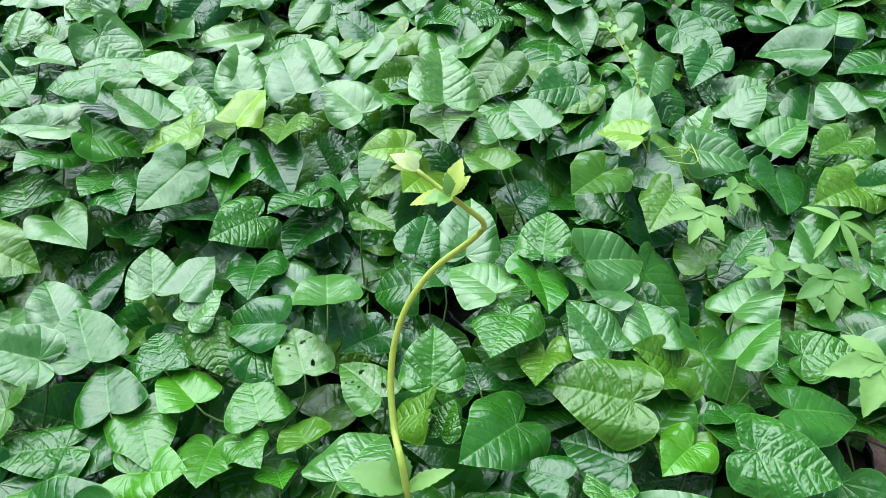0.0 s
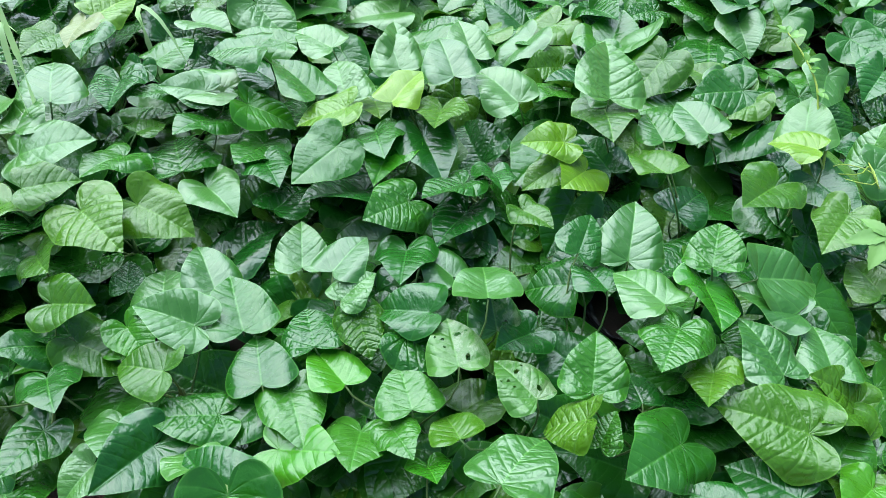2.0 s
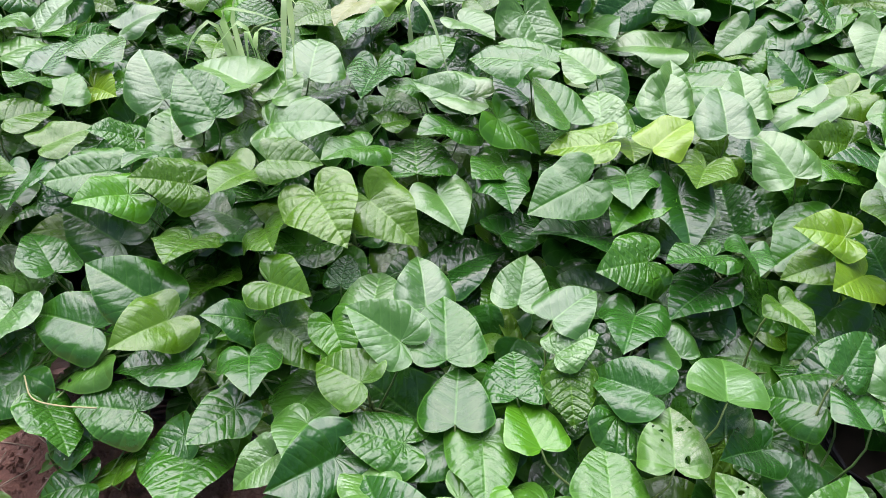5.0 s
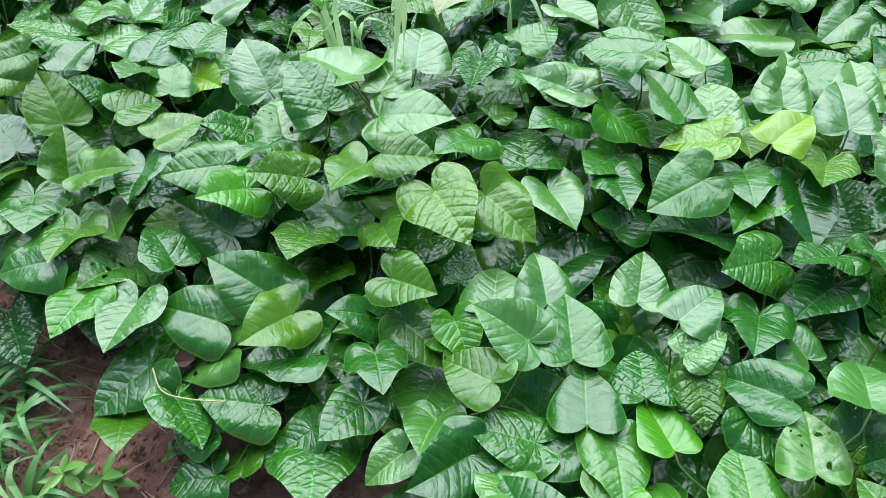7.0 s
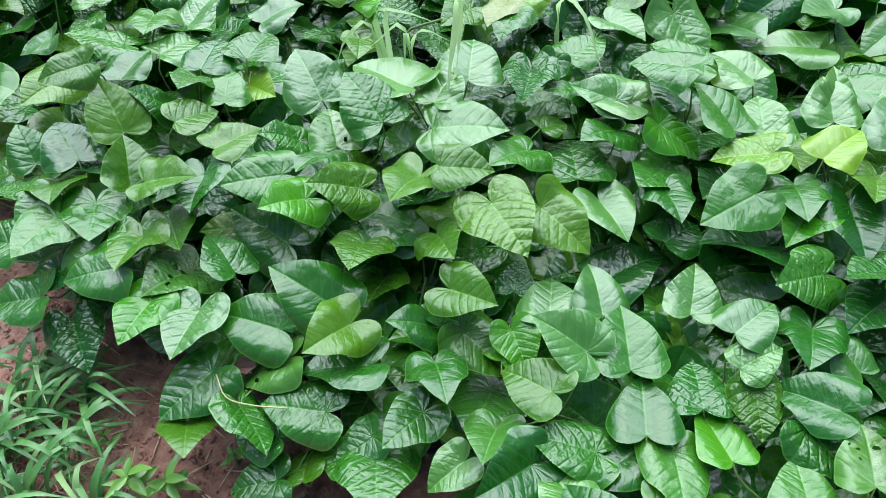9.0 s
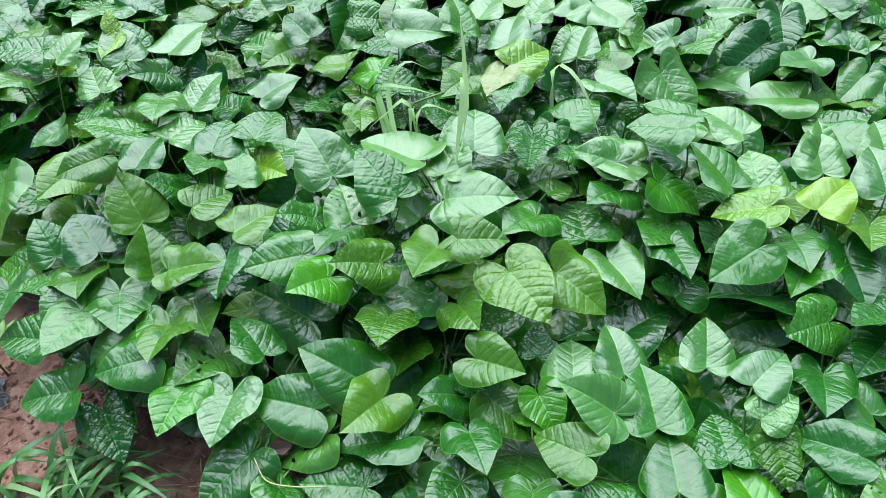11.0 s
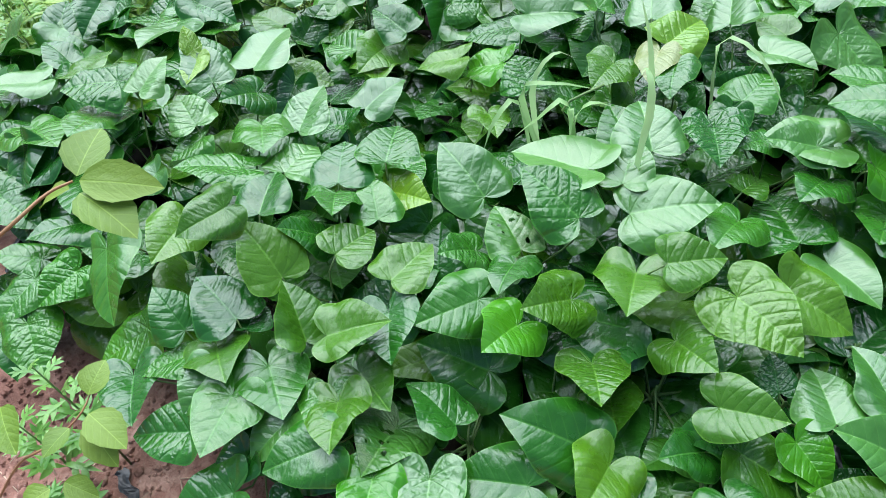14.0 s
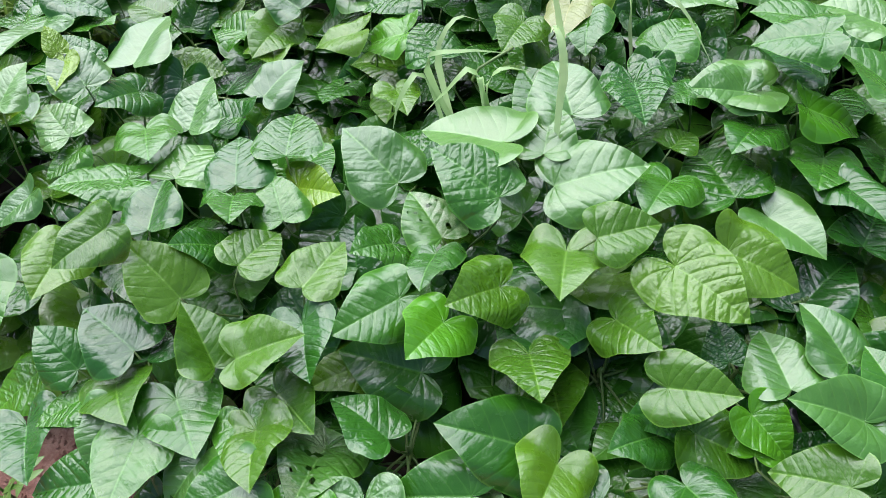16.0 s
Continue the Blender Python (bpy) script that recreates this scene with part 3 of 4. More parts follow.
leaf(-1.590, 0.925, 0.301, 52, 19, 9, 0.088, 0.089, "p")
leaf(-1.584, 1.030, 0.246, -5, 6, -9, 0.121, 0.122, "p")
leaf(-1.385, 1.039, 0.183, -30, 10, -0, 0.095, 0.097, "p")
leaf(-1.277, 1.110, 0.147, 172, 23, 1, 0.074, 0.075, "g")
leaf(-1.240, 1.142, 0.236, 100, -13, 1, 0.080, 0.082, "o")
leaf(-1.407, 1.193, 0.193, 173, 12, -21, 0.090, 0.095, "o")
leaf(-0.940, 0.456, 0.185, 99, -2, -14, 0.098, 0.102, "g")
leaf(-0.852, 0.503, 0.191, 166, 20, -20, 0.088, 0.092, "o")
leaf(-0.714, 0.499, 0.199, -141, 21, -3, 0.081, 0.081, "g")
leaf(-0.557, 0.516, 0.221, 81, -12, -9, 0.079, 0.081, "o")
leaf(-1.117, 0.404, 0.206, -171, 9, -4, 0.080, 0.081, "v")
leaf(-1.053, 0.426, 0.195, -166, 8, -1, 0.088, 0.089, "p")
leaf(-1.247, 0.349, 0.136, -126, -12, -7, 0.083, 0.083, "d")
leaf(-0.936, 0.346, 0.144, -118, 1, -40, 0.083, 0.083, "g")
leaf(-1.000, 0.302, 0.119, -137, 31, -11, 0.075, 0.077, "o")
leaf(-0.704, 0.441, 0.166, 165, 12, -3, 0.075, 0.076, "g")
leaf(-0.607, 0.462, 0.168, -171, 30, 9, 0.077, 0.078, "p")
leaf(-0.546, 0.427, 0.192, 155, 19, -29, 0.092, 0.094, "d")
leaf(-0.868, 0.617, 0.145, -165, 31, 4, 0.079, 0.080, "o")
leaf(0.229, 0.502, 0.263, 77, 5, -13, 0.106, 0.109, "o")
leaf(0.087, 0.617, 0.286, 159, 13, 4, 0.085, 0.088, "g")
leaf(0.138, 0.723, 0.285, -11, 9, -6, 0.079, 0.078, "g")
leaf(0.198, 0.717, 0.278, -72, -16, 13, 0.107, 0.108, "p")
leaf(0.131, 0.701, 0.269, -174, 18, -21, 0.088, 0.089, "v")
leaf(0.213, 0.578, 0.265, 31, 9, 10, 0.091, 0.090, "p")
leaf(0.131, 0.573, 0.260, 163, 22, 18, 0.070, 0.068, "o")
leaf(0.090, 0.484, 0.238, 133, 19, -18, 0.103, 0.102, "g")
leaf(-0.021, 0.492, 0.258, 78, -45, 1, 0.076, 0.076, "o")
leaf(-0.014, 0.538, 0.244, -2, 17, 3, 0.082, 0.084, "g")
leaf(-0.080, 0.534, 0.223, 49, 4, 3, 0.076, 0.076, "k")
leaf(0.251, 0.911, 0.263, 139, 13, -7, 0.090, 0.095, "o")
leaf(0.324, 0.948, 0.250, -142, 1, 9, 0.088, 0.089, "g")
leaf(0.423, 0.989, 0.246, -104, -8, 12, 0.091, 0.094, "p")
leaf(0.438, 1.045, 0.204, -21, 36, -39, 0.082, 0.078, "p")
leaf(0.304, 0.993, 0.278, -10, 22, -25, 0.093, 0.092, "p")
leaf(0.211, 1.345, 0.214, 172, 8, 8, 0.122, 0.134, "g")
leaf(0.001, 1.013, 0.324, 2, 17, 19, 0.121, 0.119, "p")
leaf(0.011, 1.033, 0.302, 2, 7, -3, 0.096, 0.099, "g")
leaf(-0.003, 1.021, 0.298, -174, 14, 6, 0.095, 0.100, "o")
leaf(-0.138, 1.069, 0.261, 50, 10, -6, 0.102, 0.103, "p")
leaf(0.088, 0.887, 0.293, 37, -13, 10, 0.087, 0.090, "o")
leaf(0.304, 0.473, 0.217, 141, 20, 9, 0.073, 0.073, "o")
leaf(0.362, 0.489, 0.236, 7, -41, -8, 0.063, 0.065, "g")
leaf(-1.500, 1.340, 0.195, 53, 25, 6, 0.099, 0.102, "p")
leaf(-1.125, 1.188, 0.310, -79, 1, 13, 0.093, 0.095, "p")
leaf(-0.932, 1.236, 0.297, 7, 6, -18, 0.093, 0.091, "p")
leaf(-0.877, 1.111, 0.309, -178, -6, 11, 0.070, 0.071, "g")
leaf(-0.896, 1.160, 0.306, -27, -3, 9, 0.097, 0.098, "y")
leaf(-0.973, 1.132, 0.278, 166, 10, -14, 0.077, 0.081, "o")
leaf(0.364, 0.432, 0.268, -113, -1, 14, 0.097, 0.098, "g")
leaf(0.365, 0.505, 0.212, 174, 28, 3, 0.074, 0.074, "g")
leaf(0.299, 0.454, 0.238, 134, 19, 4, 0.067, 0.068, "v")
leaf(0.288, 0.563, 0.232, 138, 34, -2, 0.085, 0.088, "o")
leaf(0.428, 0.495, 0.256, -88, -13, -7, 0.093, 0.097, "g")
leaf(0.376, 0.565, 0.261, -50, 13, -34, 0.086, 0.084, "g")
leaf(0.395, 0.648, 0.252, -54, 2, -25, 0.101, 0.101, "p")
leaf(0.473, 0.585, 0.240, -89, 8, 6, 0.074, 0.074, "g")
leaf(0.280, 0.591, 0.254, 6, -3, 3, 0.083, 0.083, "p")
leaf(0.398, 0.774, 0.205, 21, -11, -14, 0.076, 0.078, "o")
leaf(0.430, 0.760, 0.233, -46, 17, -25, 0.072, 0.072, "d")
leaf(0.560, 0.973, 0.200, 175, 6, -16, 0.096, 0.096, "g")
leaf(0.562, 1.039, 0.209, -57, 15, -2, 0.094, 0.096, "g")
leaf(0.703, 1.052, 0.209, 127, 12, 0, 0.089, 0.090, "o")
leaf(0.732, 1.134, 0.212, 14, 3, -13, 0.091, 0.094, "p")
leaf(0.769, 1.339, 0.239, -24, 2, -7, 0.106, 0.113, "p")
leaf(0.727, 1.287, 0.240, 66, -18, -8, 0.122, 0.125, "g")
leaf(0.546, 1.220, 0.183, -77, 12, -0, 0.079, 0.080, "p")
leaf(0.474, 1.379, 0.224, -131, -2, 16, 0.103, 0.107, "g")
leaf(0.513, 1.285, 0.221, 148, -4, -1, 0.089, 0.091, "d")
leaf(0.311, 0.960, 0.301, 62, -14, 3, 0.073, 0.074, "y")
leaf(0.164, 1.014, 0.271, 31, 2, -11, 0.087, 0.090, "p")
leaf(0.089, 0.972, 0.284, 20, -1, -7, 0.071, 0.072, "g")
leaf(0.119, 0.898, 0.204, -39, -4, 8, 0.086, 0.087, "d")
leaf(-0.146, 1.451, 0.158, 58, 21, -4, 0.109, 0.114, "d")
leaf(-0.229, 1.226, 0.231, 23, 16, 4, 0.094, 0.095, "p")
leaf(0.113, 1.442, 0.218, 129, 7, -10, 0.078, 0.081, "g")
leaf(-0.820, 1.348, 0.220, 28, 15, 0, 0.094, 0.097, "p")
leaf(-0.343, 1.120, 0.283, 14, 24, 26, 0.089, 0.085, "p")
leaf(-0.297, 0.485, 0.178, -176, 33, -2, 0.089, 0.093, "g")
leaf(-0.254, 0.481, 0.202, -144, 21, 5, 0.061, 0.062, "g")
leaf(-0.205, 0.442, 0.191, -155, 45, -6, 0.053, 0.053, "v")
leaf(-0.117, 0.388, 0.285, -30, -18, -18, 0.101, 0.103, "p")
leaf(-0.093, 0.644, 0.203, 138, 28, -5, 0.070, 0.072, "d")
leaf(0.070, 0.650, 0.290, 44, -9, 3, 0.089, 0.089, "p")
leaf(0.250, 0.677, 0.259, 70, 10, 8, 0.088, 0.087, "p")
leaf(0.311, 0.571, 0.225, 83, 34, -5, 0.084, 0.086, "o")
leaf(-0.002, 0.475, 0.229, -22, 25, -21, 0.048, 0.047, "g")
leaf(-0.169, 0.469, 0.222, 27, -30, -5, 0.066, 0.070, "o")
leaf(-1.722, 0.863, 0.330, 112, -1, -3, 0.098, 0.099, "g")
leaf(-1.650, 0.832, 0.349, -13, 17, -1, 0.072, 0.074, "p")
leaf(-1.740, 0.806, 0.304, -166, 23, -14, 0.086, 0.088, "g")
leaf(-1.594, 1.164, 0.239, 72, 0, 3, 0.082, 0.082, "o")
leaf(-1.605, 1.273, 0.218, 52, 16, 7, 0.077, 0.077, "p")
leaf(-1.367, 1.215, 0.217, 66, 14, -0, 0.088, 0.089, "g")
leaf(-1.420, 1.174, 0.171, -152, 15, -4, 0.091, 0.095, "o")
leaf(-1.160, 1.047, 0.208, -150, 14, -13, 0.070, 0.070, "o")
leaf(-1.197, 1.301, 0.296, -27, 0, 6, 0.096, 0.099, "p")
leaf(-1.021, 1.233, 0.305, 36, 14, 28, 0.096, 0.094, "g")
leaf(-1.018, 1.306, 0.288, -5, 6, -11, 0.089, 0.089, "p")
leaf(-0.919, 1.337, 0.291, -11, 15, -17, 0.083, 0.083, "p")
leaf(-0.874, 1.443, 0.243, -15, 5, -2, 0.085, 0.085, "p")
leaf(-0.828, 1.504, 0.245, -116, -2, 8, 0.115, 0.116, "p")
leaf(-0.758, 1.526, 0.235, 13, 8, 22, 0.073, 0.072, "g")
leaf(-0.807, 1.286, 0.267, 2, 11, -32, 0.091, 0.088, "p")
leaf(-0.718, 1.270, 0.270, 49, -6, -11, 0.065, 0.067, "o")
leaf(-0.741, 1.225, 0.264, -111, 4, -4, 0.082, 0.083, "p")
leaf(-0.642, 1.277, 0.276, -123, -28, -0, 0.113, 0.117, "p")
leaf(-0.575, 1.072, 0.330, 93, -11, 0, 0.087, 0.089, "g")
leaf(-0.660, 1.026, 0.265, 102, 14, -16, 0.075, 0.076, "p")
leaf(-0.589, 1.615, 0.225, -76, 2, 4, 0.089, 0.091, "p")
leaf(-0.562, 1.517, 0.230, 67, -24, -17, 0.080, 0.082, "g")
leaf(-1.044, 0.500, 0.200, 64, 10, 25, 0.086, 0.086, "d")
leaf(-0.718, 0.588, 0.170, 110, 21, 3, 0.074, 0.075, "d")
leaf(-0.669, 0.655, 0.196, 17, 5, -1, 0.055, 0.055, "d")
leaf(-0.533, 0.913, 0.224, -146, 11, -5, 0.077, 0.078, "d")
leaf(-0.383, 1.079, 0.229, -162, 21, -1, 0.078, 0.079, "y")
leaf(-0.830, 0.394, 0.141, 109, 0, -11, 0.092, 0.095, "g")
leaf(-0.913, 0.433, 0.161, 128, -26, 2, 0.090, 0.093, "k")
leaf(-1.001, 0.370, 0.151, 160, -12, -10, 0.094, 0.100, "g")
leaf(-0.855, 0.298, 0.088, 125, -17, -4, 0.072, 0.073, "g")
leaf(-0.822, 0.312, 0.090, 23, -23, -26, 0.069, 0.069, "o")
leaf(-0.806, 0.471, 0.161, 121, 1, 23, 0.095, 0.096, "d")
leaf(-0.741, 0.378, 0.126, -149, 21, -4, 0.104, 0.111, "g")
leaf(-0.905, 1.138, 0.308, 176, -3, 12, 0.070, 0.070, "w")
leaf(-0.478, 0.404, 0.202, 55, -23, 12, 0.074, 0.074, "p")
leaf(-1.189, 0.478, 0.226, -162, 18, 13, 0.083, 0.085, "o")
leaf(-1.165, 0.605, 0.251, -158, 10, 12, 0.080, 0.081, "d")
leaf(-0.369, 0.898, 0.189, 121, 20, 24, 0.111, 0.116, "d")
leaf(-0.505, 0.844, 0.187, -23, -10, -1, 0.088, 0.089, "d")
leaf(-1.507, 0.663, 0.271, -176, 12, -22, 0.086, 0.089, "o")
leaf(-1.586, 0.588, 0.277, -150, -16, 34, 0.116, 0.110, "g")
leaf(-1.428, 0.514, 0.243, 60, 29, 1, 0.076, 0.074, "d")
leaf(-1.697, 0.656, 0.225, 131, 7, 11, 0.090, 0.092, "g")
leaf(-1.752, 0.591, 0.194, 112, 21, 4, 0.071, 0.072, "g")
leaf(-1.667, 0.577, 0.211, 155, -7, -18, 0.074, 0.077, "v")
leaf(-1.732, 0.553, 0.200, 160, -15, 1, 0.085, 0.086, "g")
leaf(-1.742, 0.504, 0.165, -157, -14, 3, 0.100, 0.100, "d")
leaf(-1.545, 0.806, 0.297, 136, -17, 0, 0.060, 0.062, "g")
leaf(-1.588, 0.732, 0.283, 138, -16, 0, 0.063, 0.065, "p")
leaf(-1.387, 0.689, 0.295, 10, 0, 0, 0.088, 0.091, "g")
leaf(-1.405, 0.794, 0.267, -9, -10, 0, 0.088, 0.091, "p")
leaf(-1.167, 1.151, 0.230, 94, -19, 0, 0.088, 0.091, "v")
leaf(-1.459, 1.181, 0.188, 67, -13, 0, 0.088, 0.091, "g")
leaf(-1.097, 1.086, 0.246, 32, 4, 0, 0.088, 0.091, "d")
leaf(-0.770, 1.099, 0.267, -27, -1, 0, 0.088, 0.091, "g")
leaf(-0.783, 1.061, 0.277, 170, -19, 0, 0.060, 0.062, "g")
leaf(-0.731, 1.028, 0.262, 137, 16, 0, 0.060, 0.062, "g")
leaf(-0.639, 0.989, 0.239, 153, 19, 0, 0.088, 0.091, "g")
leaf(-0.550, 0.964, 0.212, 166, 22, 0, 0.088, 0.091, "g")
leaf(-0.580, 1.005, 0.261, -90, -28, 0, 0.088, 0.091, "v")
leaf(-1.485, 0.447, 0.205, -145, 17, 0, 0.088, 0.091, "d")
leaf(-1.379, 0.507, 0.232, -136, 28, 0, 0.088, 0.091, "o")
leaf(-1.369, 0.471, 0.233, 169, -17, 0, 0.066, 0.068, "p")
leaf(-1.345, 0.537, 0.242, 12, -16, 0, 0.060, 0.062, "d")
leaf(-0.604, 0.626, 0.202, 19, -8, 0, 0.088, 0.091, "p")
leaf(-0.705, 0.565, 0.185, -102, -22, 0, 0.088, 0.091, "o")
leaf(-0.645, 0.593, 0.194, -132, -19, 0, 0.064, 0.066, "v")
leaf(-0.559, 1.171, 0.273, 86, 4, 0, 0.094, 0.097, "g")
leaf(-0.475, 1.173, 0.266, 64, 7, 0, 0.088, 0.091, "p")
leaf(-0.397, 1.374, 0.218, 109, -1, 0, 0.107, 0.111, "p")
leaf(-0.330, 0.955, 0.237, 169, 5, 0, 0.088, 0.091, "v")
leaf(-0.749, 0.879, 0.243, 159, 18, 0, 0.088, 0.091, "g")
leaf(-0.750, 0.934, 0.245, -29, -16, 0, 0.060, 0.062, "o")
leaf(-0.619, 0.869, 0.198, -131, 1, 0, 0.088, 0.091, "p")
leaf(-0.805, 1.023, 0.273, -168, 11, 0, 0.088, 0.091, "d")
leaf(-0.257, 0.615, 0.208, -114, -20, 0, 0.083, 0.085, "g")
leaf(-0.640, 0.551, 0.182, -9, -16, 0, 0.060, 0.062, "v")
leaf(-0.281, 0.770, 0.204, -177, 21, 0, 0.088, 0.091, "d")
leaf(0.048, 0.537, 0.234, 16, -16, 0, 0.060, 0.062, "d")
leaf(0.220, 0.436, 0.233, 60, -11, 0, 0.088, 0.091, "d")
leaf(0.143, 0.412, 0.239, 66, -17, 0, 0.060, 0.062, "d")
leaf(0.197, 0.394, 0.232, 6, -17, 0, 0.060, 0.062, "g")
leaf(0.263, 0.483, 0.230, -40, -10, 0, 0.088, 0.091, "g")
leaf(0.428, 0.566, 0.236, -64, -16, 0, 0.060, 0.062, "v")
leaf(-0.390, 0.444, 0.187, -97, 23, 0, 0.088, 0.091, "v")
leaf(0.358, 0.881, 0.248, 147, 0, 0, 0.088, 0.091, "o")
leaf(-1.286, 0.347, 0.179, 118, -11, 0, 0.088, 0.091, "d")
leaf(-1.288, 0.392, 0.190, 143, -17, 0, 0.060, 0.062, "d")
leaf(-1.244, 0.443, 0.221, 152, -17, 0, 0.073, 0.075, "p")
leaf(-1.712, 0.489, 0.179, -138, -18, 0, 0.088, 0.091, "g")
leaf(-0.880, 0.345, 0.107, 83, -9, 0, 0.088, 0.091, "d")
leaf(-0.774, 0.361, 0.107, 83, -16, 0, 0.062, 0.064, "g")
leaf(-0.627, 0.408, 0.158, 152, -16, 0, 0.060, 0.062, "p")
leaf(-0.755, 0.393, 0.135, 148, -17, 0, 0.064, 0.066, "g")


# ---- the lower layer and the rest of the bed, grown by rule below and between the leaves above ----
def canopy(x, y):
    return 0.255 + 0.03 * noise.noise(Vector((x * 2.3, y * 2.3, 9.0))) + 0.02 * noise.noise(Vector((x * 6, y * 6, 3.0)))


upper = list(placed)
fill = random.Random(11)
for px, py, pz, base in list(plants):
    for k in range(10):
        size = fill.uniform(0.08, 0.115)
        x, y = px + fill.uniform(-0.10, 0.10), py + fill.uniform(-0.09, 0.09)
        head = fill.choice((fill.gauss(180, 60), fill.gauss(40, 60)))
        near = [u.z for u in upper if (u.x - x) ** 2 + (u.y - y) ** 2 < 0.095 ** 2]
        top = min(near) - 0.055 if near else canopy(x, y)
        z = max(0.10, top - fill.uniform(0.0, 0.05) - (0.03 * (k % 3) if near else 0.02 * (k % 3)))
        slope = fill.uniform(-35, 25)
        # leaves under others draw darker tones, which puts the gaps' shade into colour
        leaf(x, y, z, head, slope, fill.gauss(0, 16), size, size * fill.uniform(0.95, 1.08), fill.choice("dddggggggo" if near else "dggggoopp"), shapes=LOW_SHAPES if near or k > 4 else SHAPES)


# ---- weeds, grass and litter ----
GRASS = plain_plant("grass_blade", (0.040, 0.145, 0.035), (0.150, 0.330, 0.085), 25, 0.34, 0.22)
BANK = plain_plant("bank_grass_blade", (0.090, 0.210, 0.022), (0.340, 0.500, 0.085), 25, 0.40, 0.3)
PALE_GRASS = plain_plant("pale_grass_blade", (0.34, 0.56, 0.20), (0.52, 0.72, 0.34), 25, 0.40, 0.55)
SPROUT = plain_plant("young_weed", (0.09, 0.24, 0.03), (0.22, 0.42, 0.08), 30, 0.30, 0.22)
TIP = plain_plant("shoot_tip", (0.42, 0.60, 0.14), (0.74, 0.84, 0.44), 60, 0.5, 0.55)
OVAL = leaf_material("oval_leaf", (0.105, 0.190, 0.016), (0.150, 0.240, 0.024), (0.205, 0.295, 0.036), 0.46, 0.3, shine=0.35)
DEAD = plain_plant("dead_leaf", (0.045, 0.024, 0.018), (0.24, 0.14, 0.11), 90, 0.6, 0.0)
LOBED = plain_plant("lobed_leaf", (0.085, 0.22, 0.030), (0.19, 0.36, 0.070), 40, 0.5, 0.2)
VINE = plain_plant("vine_stalk", (0.38, 0.52, 0.05), (0.52, 0.64, 0.12), 50, 0.45, 0.25)
REDDISH = plain_plant("reddish_stalk", (0.28, 0.10, 0.05), (0.34, 0.26, 0.09), 40, 0.5, 0.0)
PALE_STALK = plain_plant("pale_stalk", (0.34, 0.30, 0.12), (0.50, 0.45, 0.22), 60, 0.55, 0.0)
STRAW = plain_plant("straw", (0.30, 0.19, 0.12), (0.62, 0.47, 0.33), 60, 0.7, 0.0)


def ribbon(points, width, lift=0.18, n=9):
    """A grass blade: a tapering strip with a folded midline along a curve."""
    pts = spline(points, n)
    verts, faces = [], []
    for i, p in enumerate(pts):
        t = i / n
        d = (pts[min(i + 1, n)] - pts[max(i - 1, 0)]).normalized()
        side = d.cross(Vector((0, 0, 1)))
        side = side.normalized() if side.length > 1e-3 else Vector((1, 0, 0))
        up = side.cross(d)
        w = 0.5 * width * min(1.0, 0.55 + 2.2 * t) * max(0.04, (1 - t ** 2.2))
        verts += [p - side * w + up * w * lift, p.copy(), p + side * w + up * w * lift]
        if i:
            a = 3 * (i - 1)
            faces += [(a, a + 1, a + 4, a + 3), (a + 1, a + 2, a + 5, a + 4)]
    return verts, faces


def oval(length, width, tip=0.6, teeth=0, fold=0.25, n=10):
    """A plain leaf blade along +y from the origin: pointed oval, its edge toothed if asked."""
    verts, faces = [], []
    for i in range(n + 1):
        t = i / n
        w = 0.5 * width * (math.sin(math.pi * t ** tip) ** 0.8 if 0 < t < 1 else 0.0)
        w *= 1 + 0.07 * (i % 2) * (1 if teeth else 0)
        z = 0.12 * length * t * (1 - t) - 0.10 * length * t * t
        verts += [(-w, t * length, z + fold * w), (0, t * length, z), (w, t * length, z + fold * w)]
        if i:
            a = 3 * (i - 1)
            faces += [(a, a + 1, a + 4, a + 3), (a + 1, a + 2, a + 5, a + 4)]
    return verts, faces


def join(*pieces):
    verts, faces = [], []
    for v, f in pieces:
        k = len(verts)
        verts += v
        faces += [tuple(i + k for i in q) for q in f]
    return verts, faces


def moved(shape, m):
    return [m @ Vector(v) for v in shape[0]], shape[1]


def bit(name, shape, material, parent, label="", wide=0.0, long=0.0):
    me = mesh_of(name, *shape, material)
    if wide:
        layer = me.uv_layers.new(name="leaf")
        for lp in me.loops:
            x, y = me.vertices[lp.vertex_index].co[:2]
            layer.data[lp.index].uv = (x / wide + 0.5, (y / long + 0.3) / 1.4)
    ob = new(name, me)
    ob.parent = parent
    return tagged(ob, label)


def thing(name, label, category, group="", m=None):
    ob = tagged(new(name), label, category, group)
    if m:
        ob.matrix_basis = m
    return ob


def grass_tuft(x, y, rnd, n, reach, width, z=None, heading=None, group="grass tufts by the bed", material=None):
    z = ground_height(x, y) if z is None else z
    tuft = thing("grass_tuft", "tuft of arching fresh green grass blades on the soil", "grass", group, pose(x, y, z))
    for k in range(n):
        a = rnd.uniform(0, 6.28) if heading is None else radians(heading + rnd.gauss(0, 45))
        r, h = reach * rnd.uniform(0.55, 1.1), reach * rnd.uniform(0.35, 0.95)
        d = Vector((math.cos(a), math.sin(a), 0))
        base = Vector((rnd.uniform(-0.02, 0.02), rnd.uniform(-0.02, 0.02), 0))
        pts = [base, base + d * r * 0.25 + Vector((0, 0, h * 0.6)), base + d * r * 0.65 + Vector((0, 0, h * 0.8)), base + d * r + Vector((0, 0, h * rnd.uniform(0.25, 0.75)))]
        bit("blade", ribbon(pts, width * rnd.uniform(0.7, 1.2)), material or (PALE_GRASS if k % 6 == 5 else GRASS), tuft)
    return tuft


gr = random.Random(21)
